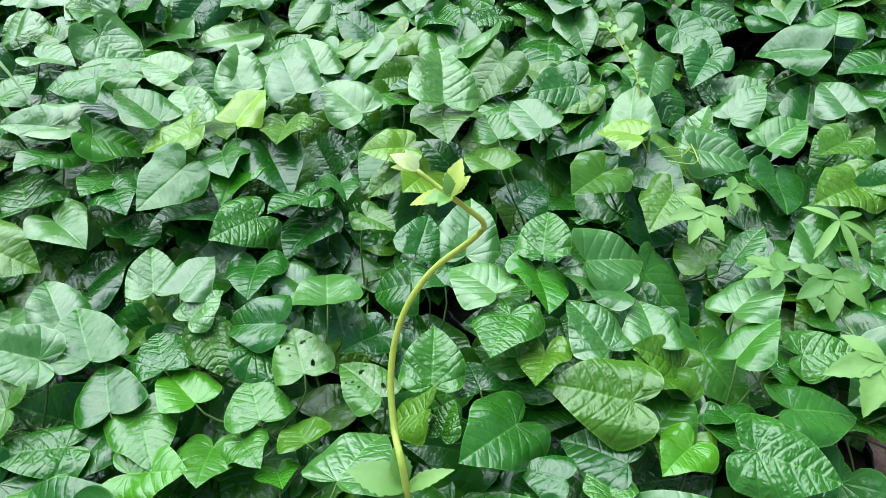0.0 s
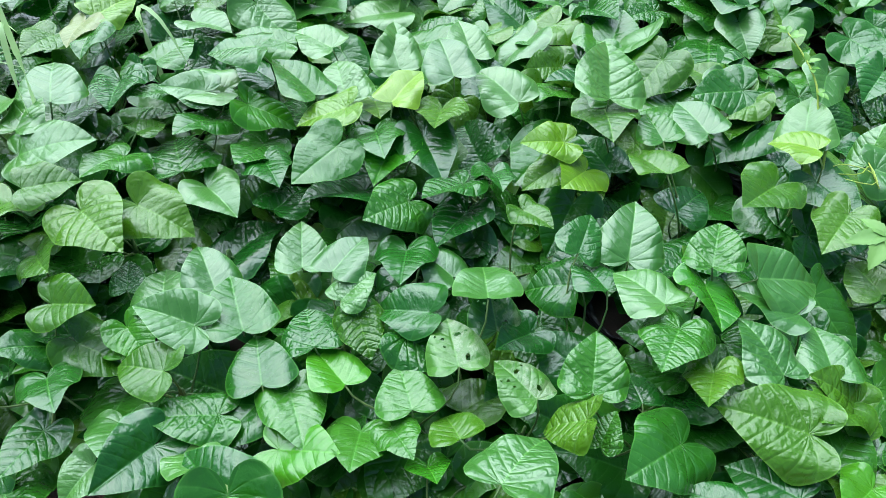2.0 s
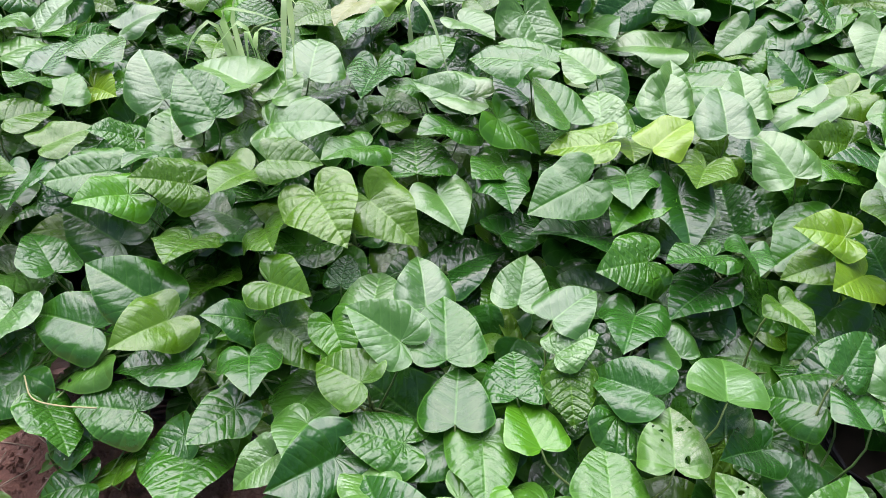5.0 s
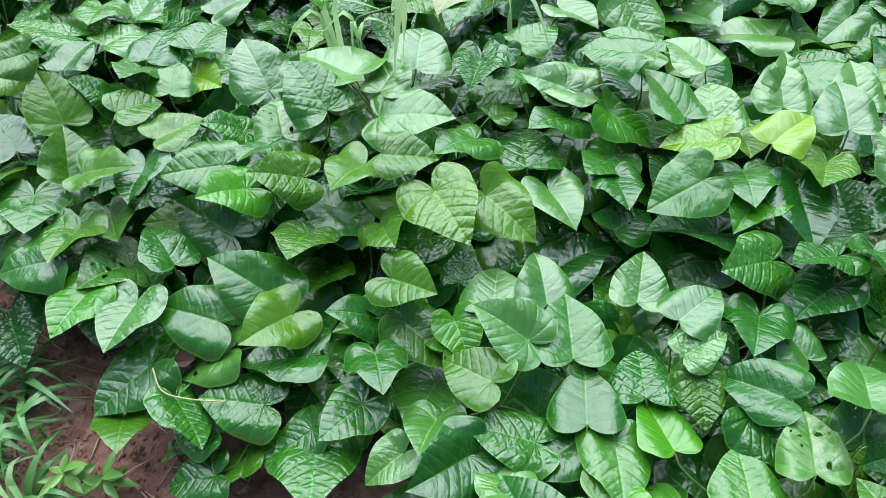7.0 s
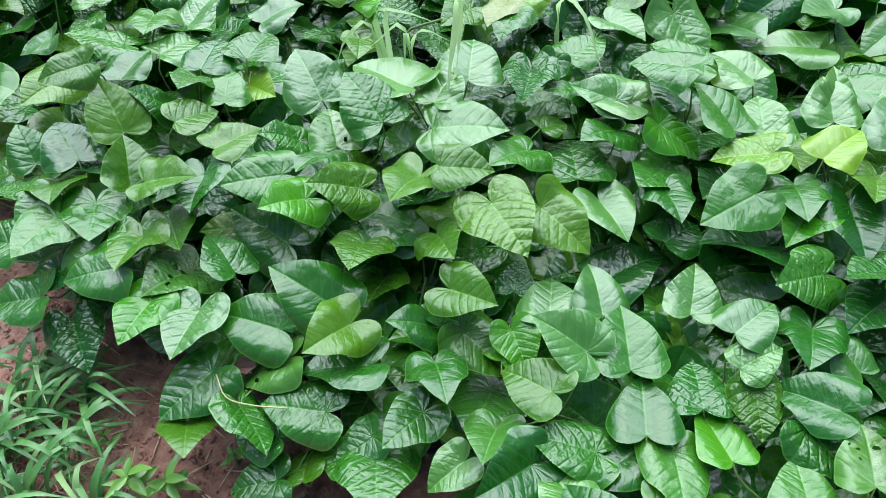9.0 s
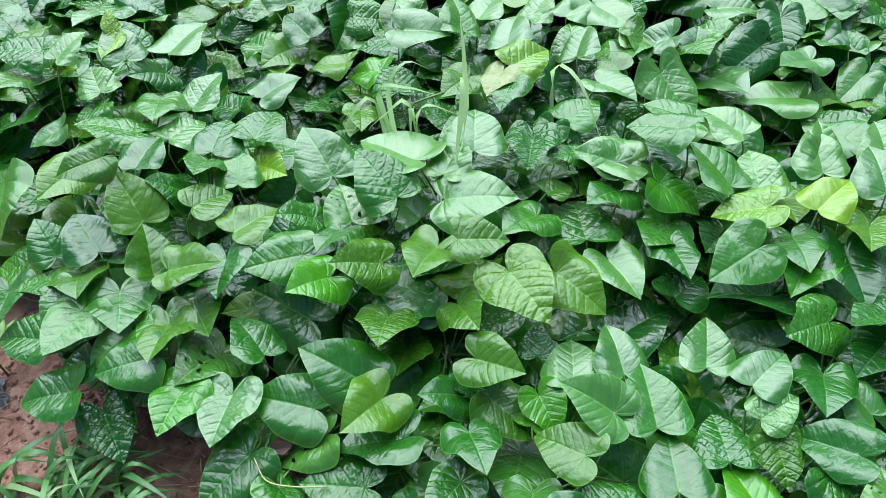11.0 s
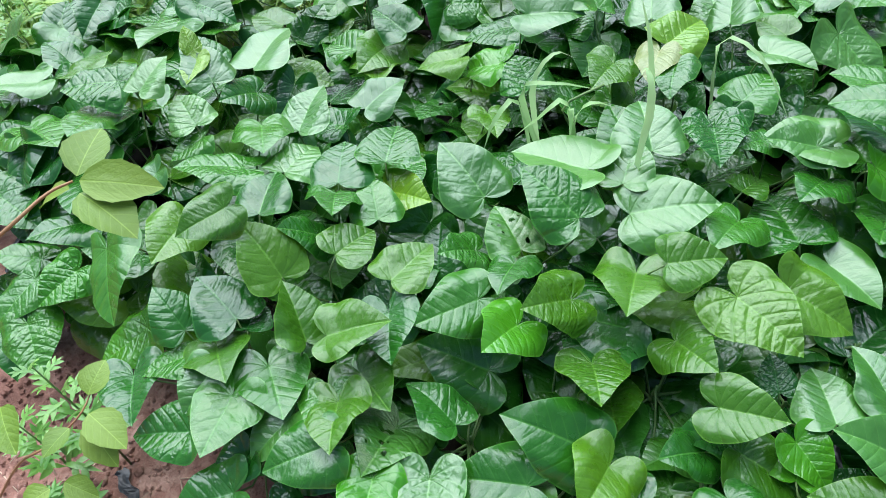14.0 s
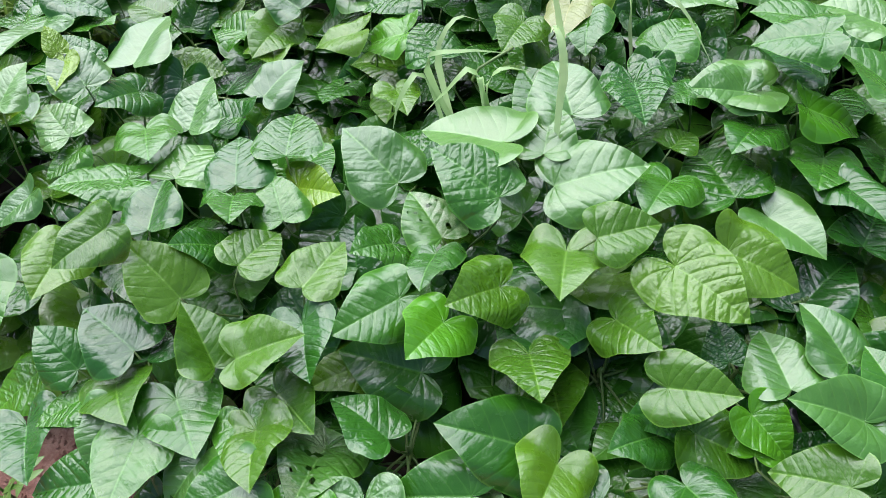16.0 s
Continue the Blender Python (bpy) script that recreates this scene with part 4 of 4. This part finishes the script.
# weeds on the bare soil before the bed
for x, y, n, reach, head in ((-1.30, 0.22, 8, 0.16, 10), (-1.22, 0.28, 7, 0.15, 20), (-1.26, 0.16, 8, 0.17, 5), (-1.18, 0.20, 7, 0.15, 30), (-1.16, 0.13, 7, 0.15, 40), (-1.33, 0.30, 6, 0.15, -20), (-1.36, 0.14, 7, 0.15, 0), (-1.10, 0.17, 5, 0.11, 60), (-1.24, 0.21, 8, 0.15, 60), (-1.30, 0.12, 8, 0.16, 30), (-1.21, 0.10, 7, 0.15, 80), (-1.40, 0.22, 7, 0.16, 15), (-1.28, 0.26, 6, 0.13, 100)):
    grass_tuft(x, y, gr, n + 2, reach * 0.95, 0.012, heading=head)
# the weedy bank behind the bed
for k in range(90):
    x = gr.uniform(-2.75, -1.50)
    y = far_edge(x) + 0.06 + abs(gr.gauss(0, 0.33)) if x < -1.5 else gr.uniform(1.8, 2.1)
    grass_tuft(x, y, gr, gr.randint(8, 13), gr.uniform(0.16, 0.30), gr.uniform(0.008, 0.018), group="grass tufts on the bank", material=BANK)


def ground_cover():
    rnd, pieces = random.Random(8), []
    for k in range(8200):
        x = rnd.uniform(-3.1, -1.45)
        y = far_edge(min(x, -1.5)) + rnd.uniform(0.02, 1.3)
        z, a, r = ground_height(x, y), rnd.uniform(0, 6.28), rnd.uniform(0.05, 0.15)
        d = Vector((math.cos(a) * r, math.sin(a) * r, 0))
        p = Vector((x, y, z - 0.003))
        pieces.append(ribbon([p, p + d * 0.4 + Vector((0, 0, r * 0.9)), p + d + Vector((0, 0, r * rnd.uniform(0.4, 1.1)))], rnd.uniform(0.004, 0.013), n=4))
    ob = new("weed_cover", mesh_of("weed_cover", *join(*pieces), BANK))
    return tagged(ob, "dense low green weeds and grass behind the bed", "weeds", kind="stuff")


ground_cover()


def tall_grass():
    """Grass that grew up between the seedlings and bends over their leaves."""
    g0 = Vector((-0.95, 0.95, 0.0))
    ob = thing("tall_grass", "tall pale green grass with broad bent blades among the seedlings", "grass", m=pose(*g0))
    for pts, w in (
        (((-0.90, 0.90, 0.10), (-0.897, 0.901, 0.30), (-0.891, 0.912, 0.40), (-0.905, 0.945, 0.43), (-0.915, 0.98, 0.39)), 0.013),
        (((-0.93, 0.94, 0.12), (-0.895, 0.93, 0.34), (-0.905, 0.955, 0.45), (-0.93, 1.0, 0.50)), 0.012),
        (((-1.02, 0.98, 0.10), (-1.09, 1.00, 0.30), (-1.04, 1.00, 0.335), (-0.98, 1.03, 0.31)), 0.013),
        (((-1.05, 1.0, 0.10), (-1.075, 1.01, 0.30), (-1.05, 1.035, 0.36), (-1.022, 1.07, 0.33)), 0.012),
        (((-0.98, 0.96, 0.10), (-1.00, 0.968, 0.28), (-0.978, 0.965, 0.34), (-0.94, 1.005, 0.30)), 0.013),
        (((-0.99, 0.98, 0.12), (-1.01, 0.965, 0.33), (-1.05, 0.95, 0.31), (-1.085, 0.945, 0.27)), 0.014),
        (((-1.06, 0.98, 0.12), (-1.09, 0.985, 0.30), (-1.118, 0.95, 0.29), (-1.13, 0.93, 0.25)), 0.013),
        (((-0.99, 0.97, 0.10), (-1.005, 0.965, 0.29), (-1.004, 0.955, 0.33), (-1.0, 0.94, 0.27)), 0.012),
        (((-0.80, 1.16, 0.10), (-0.82, 1.17, 0.31), (-0.76, 1.13, 0.33), (-0.70, 1.08, 0.26)), 0.012),
    ):
        bit("blade", ribbon([Vector(p) - g0 for p in pts], w), PALE_GRASS, ob)
    bit("stalk", tube(spline([Vector(p) - g0 for p in ((-0.96, 0.96, 0.05), (-1.0, 0.98, 0.25), (-1.02, 0.981, 0.31), (-0.969, 1.019, 0.33))], 8), [0.0022] * 9, 5), STALK, ob)


tall_grass()


def place_leaf(name, shape, material, parent, at, heading, pitch, bank=0.0, label="", wide=0.0, long=0.0):
    ob = bit(name, shape, material, parent, label, wide, long)
    ob.matrix_basis = pose(*at, 0, 0, heading) @ pose(0, 0, 0, pitch, bank, 0)
    return ob


def toothed_lobe(length, width, n=14):
    """One lobe of a hand-shaped leaf: spindle-shaped, saw-toothed, folded along its vein."""
    verts, faces = [], []
    for i in range(n + 1):
        t = i / n
        w = 0.5 * width * (0.35 * (1 - t) + 0.9 * math.sin(math.pi * min(1.0, t ** 0.85)) ** 0.9) * (1.0 if i < n else 0.0)
        w *= 1.0 + (0.16 if i % 2 and t > 0.3 else 0.0)
        z = 0.10 * length * t * (1 - t) - 0.14 * length * t * t
        verts += [(-w, t * length, z + 0.22 * w), (-0.5 * w, t * length, z + 0.16 * w), (0, t * length, z), (0.5 * w, t * length, z + 0.16 * w), (w, t * length, z + 0.22 * w)]
        if i:
            q = 5 * (i - 1)
            faces += [(q + k, q + k + 1, q + k + 6, q + k + 5) for k in range(4)]
    return verts, faces


def climbing_shoot():
    """A pale climbing shoot that rises before the bed and bends over."""
    base = Vector((0.0, 0.17, 0.0))
    ob = thing("climbing_shoot", "pale yellow-green climbing shoot with a bent tip and young leaves", "vine", m=pose(*base))
    path = [(0.0, 0.17, -0.01), (0.004, 0.10, 0.35), (-0.003, 0.085, 0.70), (-0.0115, 0.111, 0.854), (-0.016, 0.128, 0.869), (-0.017, 0.143, 0.883), (-0.013, 0.154, 0.897), (-0.004, 0.162, 0.909), (0.009, 0.166, 0.920), (0.0125, 0.166, 0.927), (0.007, 0.166, 0.934), (0.002, 0.164, 0.941)]
    pts = spline([Vector(p) - base for p in path], 44)
    bit("stem", tube(pts, [0.00135 - 0.0005 * i / 44 for i in range(45)], 8), VINE, ob)
    top = Vector((0.002, 0.164, 0.941)) - base
    bud = top + Vector((-0.0095, 0.0055, 0.0050))
    bit("leaf_stalk", tube(spline([top, top + Vector((-0.004, 0.003, 0.0015)), bud], 6), [0.0007] * 7, 6), VINE, ob)
    for at, head, pitch, ln, wd, young in (
        (bud, 60, 20, 0.0095, 0.0050, TIP), (bud, 78, 5, 0.0080, 0.0034, TIP), (bud, 40, 45, 0.0070, 0.0030, TIP),
        (top, 88, -12, 0.0125, 0.0052, VINE), (top, 110, 8, 0.0085, 0.0040, SPROUT), (top, 15, 65, 0.0070, 0.0034, SPROUT),
        (top, -25, 52, 0.0115, 0.0052, VINE), (top, -50, 30, 0.0085, 0.0040, VINE), (top, 150, 20, 0.0070, 0.0036, SPROUT),
    ):
        place_leaf("young_leaf", toothed_lobe(ln, wd), young, ob, at, head, pitch)
    for at, head, pitch, ln, wd in (((-0.0125, 0.113, 0.858), 75, 15, 0.020, 0.010), ((-0.012, 0.113, 0.857), -80, 35, 0.018, 0.005), ((-0.0115, 0.112, 0.855), 140, -10, 0.018, 0.010), ((-0.0125, 0.114, 0.860), 20, 40, 0.012, 0.006)):
        place_leaf("young_leaf", toothed_lobe(ln, wd), LOBED, ob, Vector(at) - base, head, pitch)


climbing_shoot()


def hop_leaf(size):
    """A leaf of five toothed lobes that spread from its stalk."""
    return join(*[moved(toothed_lobe(size * k, size * 0.40 * k), pose(0, 0, 0.0006 * j, 0, 0, a)) for j, (a, k) in enumerate(((0, 0.64), (52, 0.60), (-52, 0.60), (108, 0.46), (-108, 0.46)))])


def hop_vine():
    base = Vector((0.42, 0.80, 0.0))
    ob = thing("lobed_vine", "pale green climbing vine with five-lobed toothed leaves over the seedlings", "vine", m=pose(*base))
    bit("stem", tube(spline([Vector(p) - base for p in ((0.42, 0.80, 0.02), (0.36, 0.88, 0.16), (0.45, 0.76, 0.24), (0.53, 0.66, 0.25), (0.54, 0.56, 0.27))], 16), [0.002] * 17, 5), STALK, ob)
    for x, y, z, size, head, pitch in ((0.387, 0.819, 0.275, 0.092, 150, -12), (0.431, 0.852, 0.285, 0.078, -130, -8), (0.46, 0.693, 0.285, 0.082, 40, -10), (0.527, 0.681, 0.285, 0.098, 170, -14), (0.535, 0.536, 0.30, 0.12, 150, -10)):
        place_leaf("lobed_leaf", hop_leaf(size), LOBED, ob, Vector((x, y, z)) - base, head, pitch)
        top = Vector((x, y, z)) - base
        bit("leaf_stalk", tube(spline([top, top + Vector((0.012, 0.01, -0.035)), Vector((top.x * 0.7, top.y * 0.7, 0.2))], 6), [0.0011] * 7, 4), STALK, ob)


hop_vine()


def tendril_vine():
    base = Vector((0.334, 0.968, 0.0))
    ob = thing("tendril_vine", "thin yellow-green twining vine standing up with tiny leaves", "vine", m=pose(*base))
    pts = spline([Vector(p) - base for p in ((0.334, 0.968, 0.05), (0.334, 0.968, 0.26), (0.326, 1.034, 0.30), (0.318, 1.075, 0.335), (0.30, 1.12, 0.355), (0.277, 1.157, 0.37))], 20)
    bit("stem", tube(pts, [0.0026 - 0.0014 * i / 20 for i in range(21)], 6), VINE, ob)
    rnd = random.Random(3)
    for i in (11, 14, 15, 19, 20):
        for k in range(3):
            place_leaf("young_leaf", oval(rnd.uniform(0.014, 0.026), 0.010, 0.8, 1, n=6), SPROUT, ob, pts[i], rnd.uniform(0, 360), rnd.uniform(0, 40))
    for k in range(3):
        bit("tendril", tube(spline([Vector((0.0, 0.0, 0.25)), Vector((0.03 + 0.02 * k, 0.01 - 0.02 * k, 0.262)), Vector((0.075, 0.005 + 0.012 * k, 0.255)), Vector((0.085, -0.02, 0.245))], 10), [0.0010] * 11, 4), VINE, ob)


tendril_vine()


def lance_weed():
    base = Vector((0.56, 0.80, 0.0))
    ob = thing("narrow_leaved_weed", "weed with long narrow pale green leaves", "weed", m=pose(*base))
    bit("stem", tube(spline([Vector((0, 0, 0.02)), Vector((0.01, 0.0, 0.16)), Vector((0.025, 0.005, 0.27))], 8), [0.0022] * 9, 5), STALK, ob)
    for head, pitch, ln in ((140, -5, 0.085), (195, -20, 0.08), (-120, -15, 0.075), (60, 5, 0.055), (-60, -10, 0.06)):
        place_leaf("narrow_leaf", oval(ln, 0.015, 0.85), LOBED, ob, (0.025, 0.005, 0.27), head, pitch)


lance_weed()


def side_weed():
    """A weed of oval leaves that leans in beside the bed."""
    base = Vector((-1.64, 0.17, 0.0))
    ob = thing("oval_leaved_weed", "tall weed with oval pale green leaves on thin pinkish stems", "weed", m=pose(*base))
    low = [(-1.64, 0.17, -0.01), (-1.55, 0.19, 0.20), (-1.42, 0.22, 0.38), (-1.349, 0.241, 0.475), (-1.319, 0.258, 0.495), (-1.298, 0.287, 0.508), (-1.297, 0.312, 0.514)]
    high = [(-1.62, 0.19, 0.10), (-1.52, 0.16, 0.40), (-1.33, 0.24, 0.69), (-1.241, 0.313, 0.75), (-1.228, 0.345, 0.755), (-1.218, 0.361, 0.754)]
    for s, thick in ((low, 0.0018), (high, 0.0020)):
        pts = spline([Vector(p) - base for p in s], 22)
        bit("stem", tube(pts, [thick * (1 - 0.55 * i / 22) for i in range(23)], 6), REDDISH, ob)
    for a, b, wide, roll in (
        ((-1.296, 0.305, 0.516), (-1.298, 0.338, 0.524), 0.82, 8), ((-1.288, 0.291, 0.512), (-1.241, 0.275, 0.508), 0.66, -6), ((-1.288, 0.285, 0.508), (-1.252, 0.258, 0.49), 0.6, 10),
        ((-1.301, 0.276, 0.506), (-1.308, 0.246, 0.508), 0.72, 0), ((-1.312, 0.243, 0.455), (-1.277, 0.240, 0.450), 0.66, 12), ((-1.303, 0.229, 0.48), (-1.318, 0.207, 0.48), 0.9, -8), ((-1.381, 0.277, 0.50), (-1.337, 0.243, 0.505), 0.62, 15),
        ((-1.216, 0.364, 0.756), (-1.224, 0.406, 0.762), 0.72, 10), ((-1.212, 0.361, 0.756), (-1.158, 0.372, 0.752), 0.52, 22), ((-1.209, 0.354, 0.752), (-1.160, 0.342, 0.742), 0.68, -12), ((-1.220, 0.357, 0.750), (-1.250, 0.350, 0.735), 0.6, 5),
    ):
        a, d = Vector(a), Vector(b) - Vector(a)
        ln = d.length
        place_leaf("oval_leaf", oval(ln, ln * wide, 0.85, 1, 0.28), OVAL, ob, a - base, math.degrees(math.atan2(-d.x, d.y)), math.degrees(math.asin(d.z / ln)), roll, wide=ln * wide, long=ln)


side_weed()


def feathery_weed(x, y, h, seed):
    rnd = random.Random(seed)
    ob = thing("feathery_weed", "small bushy weed with finely divided bright green leaves", "weed", "feathery weeds", pose(x, y, ground_height(x, y) - 0.004))
    bit("stem", tube([(0, 0, 0), (0.004, 0.003, h * 0.5), (0, 0, h)], [0.002, 0.0017, 0.001], 5), STALK, ob)
    for k in range(16):
        t = 0.25 + 0.75 * k / 15
        a, ln = 137.5 * k, 0.075 * (1.15 - 0.75 * t)
        lobes = [moved(oval(ln * q, ln * 0.16, 0.8, n=5), pose(0, ln * s, 0, 0, 0, b)) for s, b, q in ((0.0, 0, 1.0), (0.3, 45, 0.45), (0.3, -45, 0.45), (0.55, 40, 0.38), (0.55, -40, 0.38))]
        place_leaf("divided_leaf", join(*lobes), SPROUT, ob, (0, 0, h * t), a, rnd.uniform(5, 55))


feathery_weed(-1.545, 0.385, 0.31, 1)
feathery_weed(-1.60, 0.34, 0.22, 2)
feathery_weed(-1.54, 0.27, 0.16, 4)
for k in range(22):
    x = gr.uniform(-2.6, -1.75)
    feathery_weed(x, far_edge(x) + gr.uniform(0.12, 0.6), gr.uniform(0.18, 0.34), 60 + k)


def sprout(x, y, seed, n=11, ln=0.045):
    rnd = random.Random(seed)
    ob = thing("weed_sprout", "low weed sprout with pale green pointed leaves on the soil", "weed", "weed sprouts", pose(x, y, ground_height(x, y)))
    bit("stem", tube([(0, 0, -0.005), (0.002, 0.0, 0.03), (0.0, 0.002, 0.05)], [0.002, 0.0016, 0.001], 5), STALK, ob)
    for k in range(n):
        place_leaf("small_leaf", oval(ln * rnd.uniform(0.6, 1.15), ln * rnd.uniform(0.24, 0.36), 0.85, 0, 0.5), SPROUT, ob, (0, 0, 0.015 + 0.035 * k / n), 137.5 * k + rnd.uniform(-20, 20), rnd.uniform(-15, 40), rnd.uniform(-30, 30))


for k, (x, y) in enumerate(((-1.055, 0.215), (-1.005, 0.235), (-1.14, 0.25), (-0.955, 0.315))):
    sprout(x, y, 40 + k, 11 if k < 2 else 6, 0.045 if k < 2 else 0.026)

# bright young shoot tips that stand over the canopy
for k, (x, y, z) in enumerate(((-1.638, 0.961, 0.33), (-1.722, 0.889, 0.29))):
    leaf(x, y, z, 40 + 200 * k, 35, 10, 0.045, 0.035, "y")
    leaf(x + 0.01, y - 0.01, z - 0.01, 190 + 60 * k, -5, 0, 0.055, 0.045, "y")


def litter():
    """Straw, broken stalks and small stones on the bare soil."""
    rnd = random.Random(77)
    for k in range(170):
        x, y = (rnd.gauss(-1.10, 0.08), rnd.gauss(0.20, 0.06)) if k % 3 == 0 else (rnd.uniform(-1.75, -0.70), rnd.uniform(0.14, 0.40))
        z = ground_height(x, y) + 0.002
        a, ln = rnd.uniform(0, 6.28), rnd.uniform(0.02, 0.07)
        d = Vector((math.cos(a), math.sin(a), rnd.uniform(-0.02, 0.06))) * ln
        ob = new("straw", mesh_of("straw", *tube([(0, 0, 0), tuple(d * 0.5 + Vector((0, 0, 0.001))), tuple(d)], [0.0009, 0.0014, 0.0007], 4), STRAW))
        ob.matrix_basis = pose(x, y, z)
        tagged(ob, "dry brown straw piece lying on the soil", "straw", "straw on the soil")
    for k in range(60):
        x, y = rnd.uniform(-1.85, -0.70), rnd.uniform(0.14, 0.42)
        r = rnd.uniform(0.004, 0.013)
        bm = bmesh.new()
        bmesh.ops.create_icosphere(bm, subdivisions=2, radius=r)
        for v in bm.verts:
            v.co *= 1 + 0.35 * noise.noise(v.co * (1.4 / r) + Vector((k, 0, 0)))
            v.co.z *= 0.6
        ob = finish("clod", bm, SOIL)
        ob.matrix_basis = pose(x, y, ground_height(x, y) + 0.2 * r, 0, 0, rnd.uniform(0, 360))
        tagged(ob, "small crumbly clod of reddish soil", "clod", "clods on the soil")


litter()


def crumbs():
    """Crumbs of soil and grit strewn over the open ground."""
    rnd, verts, faces = random.Random(91), [], []
    for k in range(5200):
        x, y = rnd.uniform(-1.95, -0.55), rnd.uniform(0.05, 0.62)
        if in_bed(x, y) and k % 3:
            continue
        r = rnd.choice((0.0015, 0.002, 0.003, 0.0045)) * rnd.uniform(0.8, 1.5)
        z, n = ground_height(x, y) + 0.2 * r, len(verts)
        ring = [rnd.uniform(0.7, 1.25) * r for q in range(5)]
        verts += [(x + ring[q] * math.cos(1.257 * q), y + ring[q] * math.sin(1.257 * q), z - 0.3 * r) for q in range(5)]
        verts += [(x + 0.55 * ring[q] * math.cos(1.257 * q + 0.4), y + 0.55 * ring[q] * math.sin(1.257 * q + 0.4), z + rnd.uniform(0.4, 0.8) * r) for q in range(5)]
        faces += [(n + q, n + (q + 1) % 5, n + 5 + (q + 1) % 5, n + 5 + q) for q in range(5)] + [tuple(n + 5 + q for q in range(5))]
    ob = new("soil_crumbs", mesh_of("soil_crumbs", verts, faces, SOIL, smooth=False))
    tagged(ob, "reddish soil crumbs and grit strewn on the ground", "soil", kind="stuff")


crumbs()


def dead_patch(ob):
    """The dead brown end of a leaf, crumpled."""
    bm = bmesh.new()
    bmesh.ops.create_circle(bm, cap_ends=True, segments=22, radius=0.24)
    bmesh.ops.subdivide_edges(bm, edges=bm.edges, cuts=3, use_grid_fill=True)
    bmesh.ops.triangulate(bm, faces=bm.faces)
    for v in bm.verts:
        v.co.x, v.co.y = 0.7 * v.co.x * (1 + 0.35 * noise.noise(v.co * 7)), v.co.y * (1 + 0.35 * noise.noise(v.co * 6 + Vector((3, 0, 0))))
        v.co.z = 0.12 * noise.noise(v.co * 9) + 0.09 * noise.noise(v.co * 23)
    dead = part("dead_patch", bm, DEAD, ob, "dry brown dead patch", smooth=False)
    dead.matrix_basis = pose(0.15, 0.66, 0.16, 0, 0, 25) @ Matrix.Scale(1.35, 4)


def film_scrap(x, y):
    """A crumpled strip of torn black film on the soil."""
    rnd, verts, faces = random.Random(6), [], []
    for i in range(9):
        for j in range(4):
            verts.append((0.008 * i - 0.03, 0.006 * j - 0.01 + 0.004 * math.sin(1.3 * i), 0.004 + 0.006 * abs(math.sin(0.9 * i + 1.7 * j)) + rnd.uniform(0, 0.002)))
    faces = [(4 * i + j, 4 * i + j + 1, 4 * i + j + 5, 4 * i + j + 4) for i in range(8) for j in range(3)]
    ob = new("film_scrap", mesh_of("film_scrap", verts, faces, FILM))
    ob.matrix_basis = pose(x, y, ground_height(x, y), 0, 0, -35)
    tagged(ob, "crumpled torn strip of black plastic film on soil", "plastic scrap")


film_scrap(-1.529, 0.353)
dead_patch(min((o for o in bpy.data.objects if o.name.startswith("leaf") and o.parent and o.name[:10] != "leaf_stalk"), key=lambda o: (o.parent.matrix_basis.translation + o.matrix_basis.translation - Vector((-0.898, 0.422, 0.189))).length))
dry = new("dry_stalk", mesh_of("dry_stalk", *tube(spline([(-0.985, 0.365, 0.165), (-0.955, 0.345, 0.16), (-0.92, 0.352, 0.155), (-0.875, 0.372, 0.15)], 12), [0.0011] * 13, 5), PALE_STALK))
tagged(dry, "bent pale yellow leaf stalk lying on leaves", "stalk")
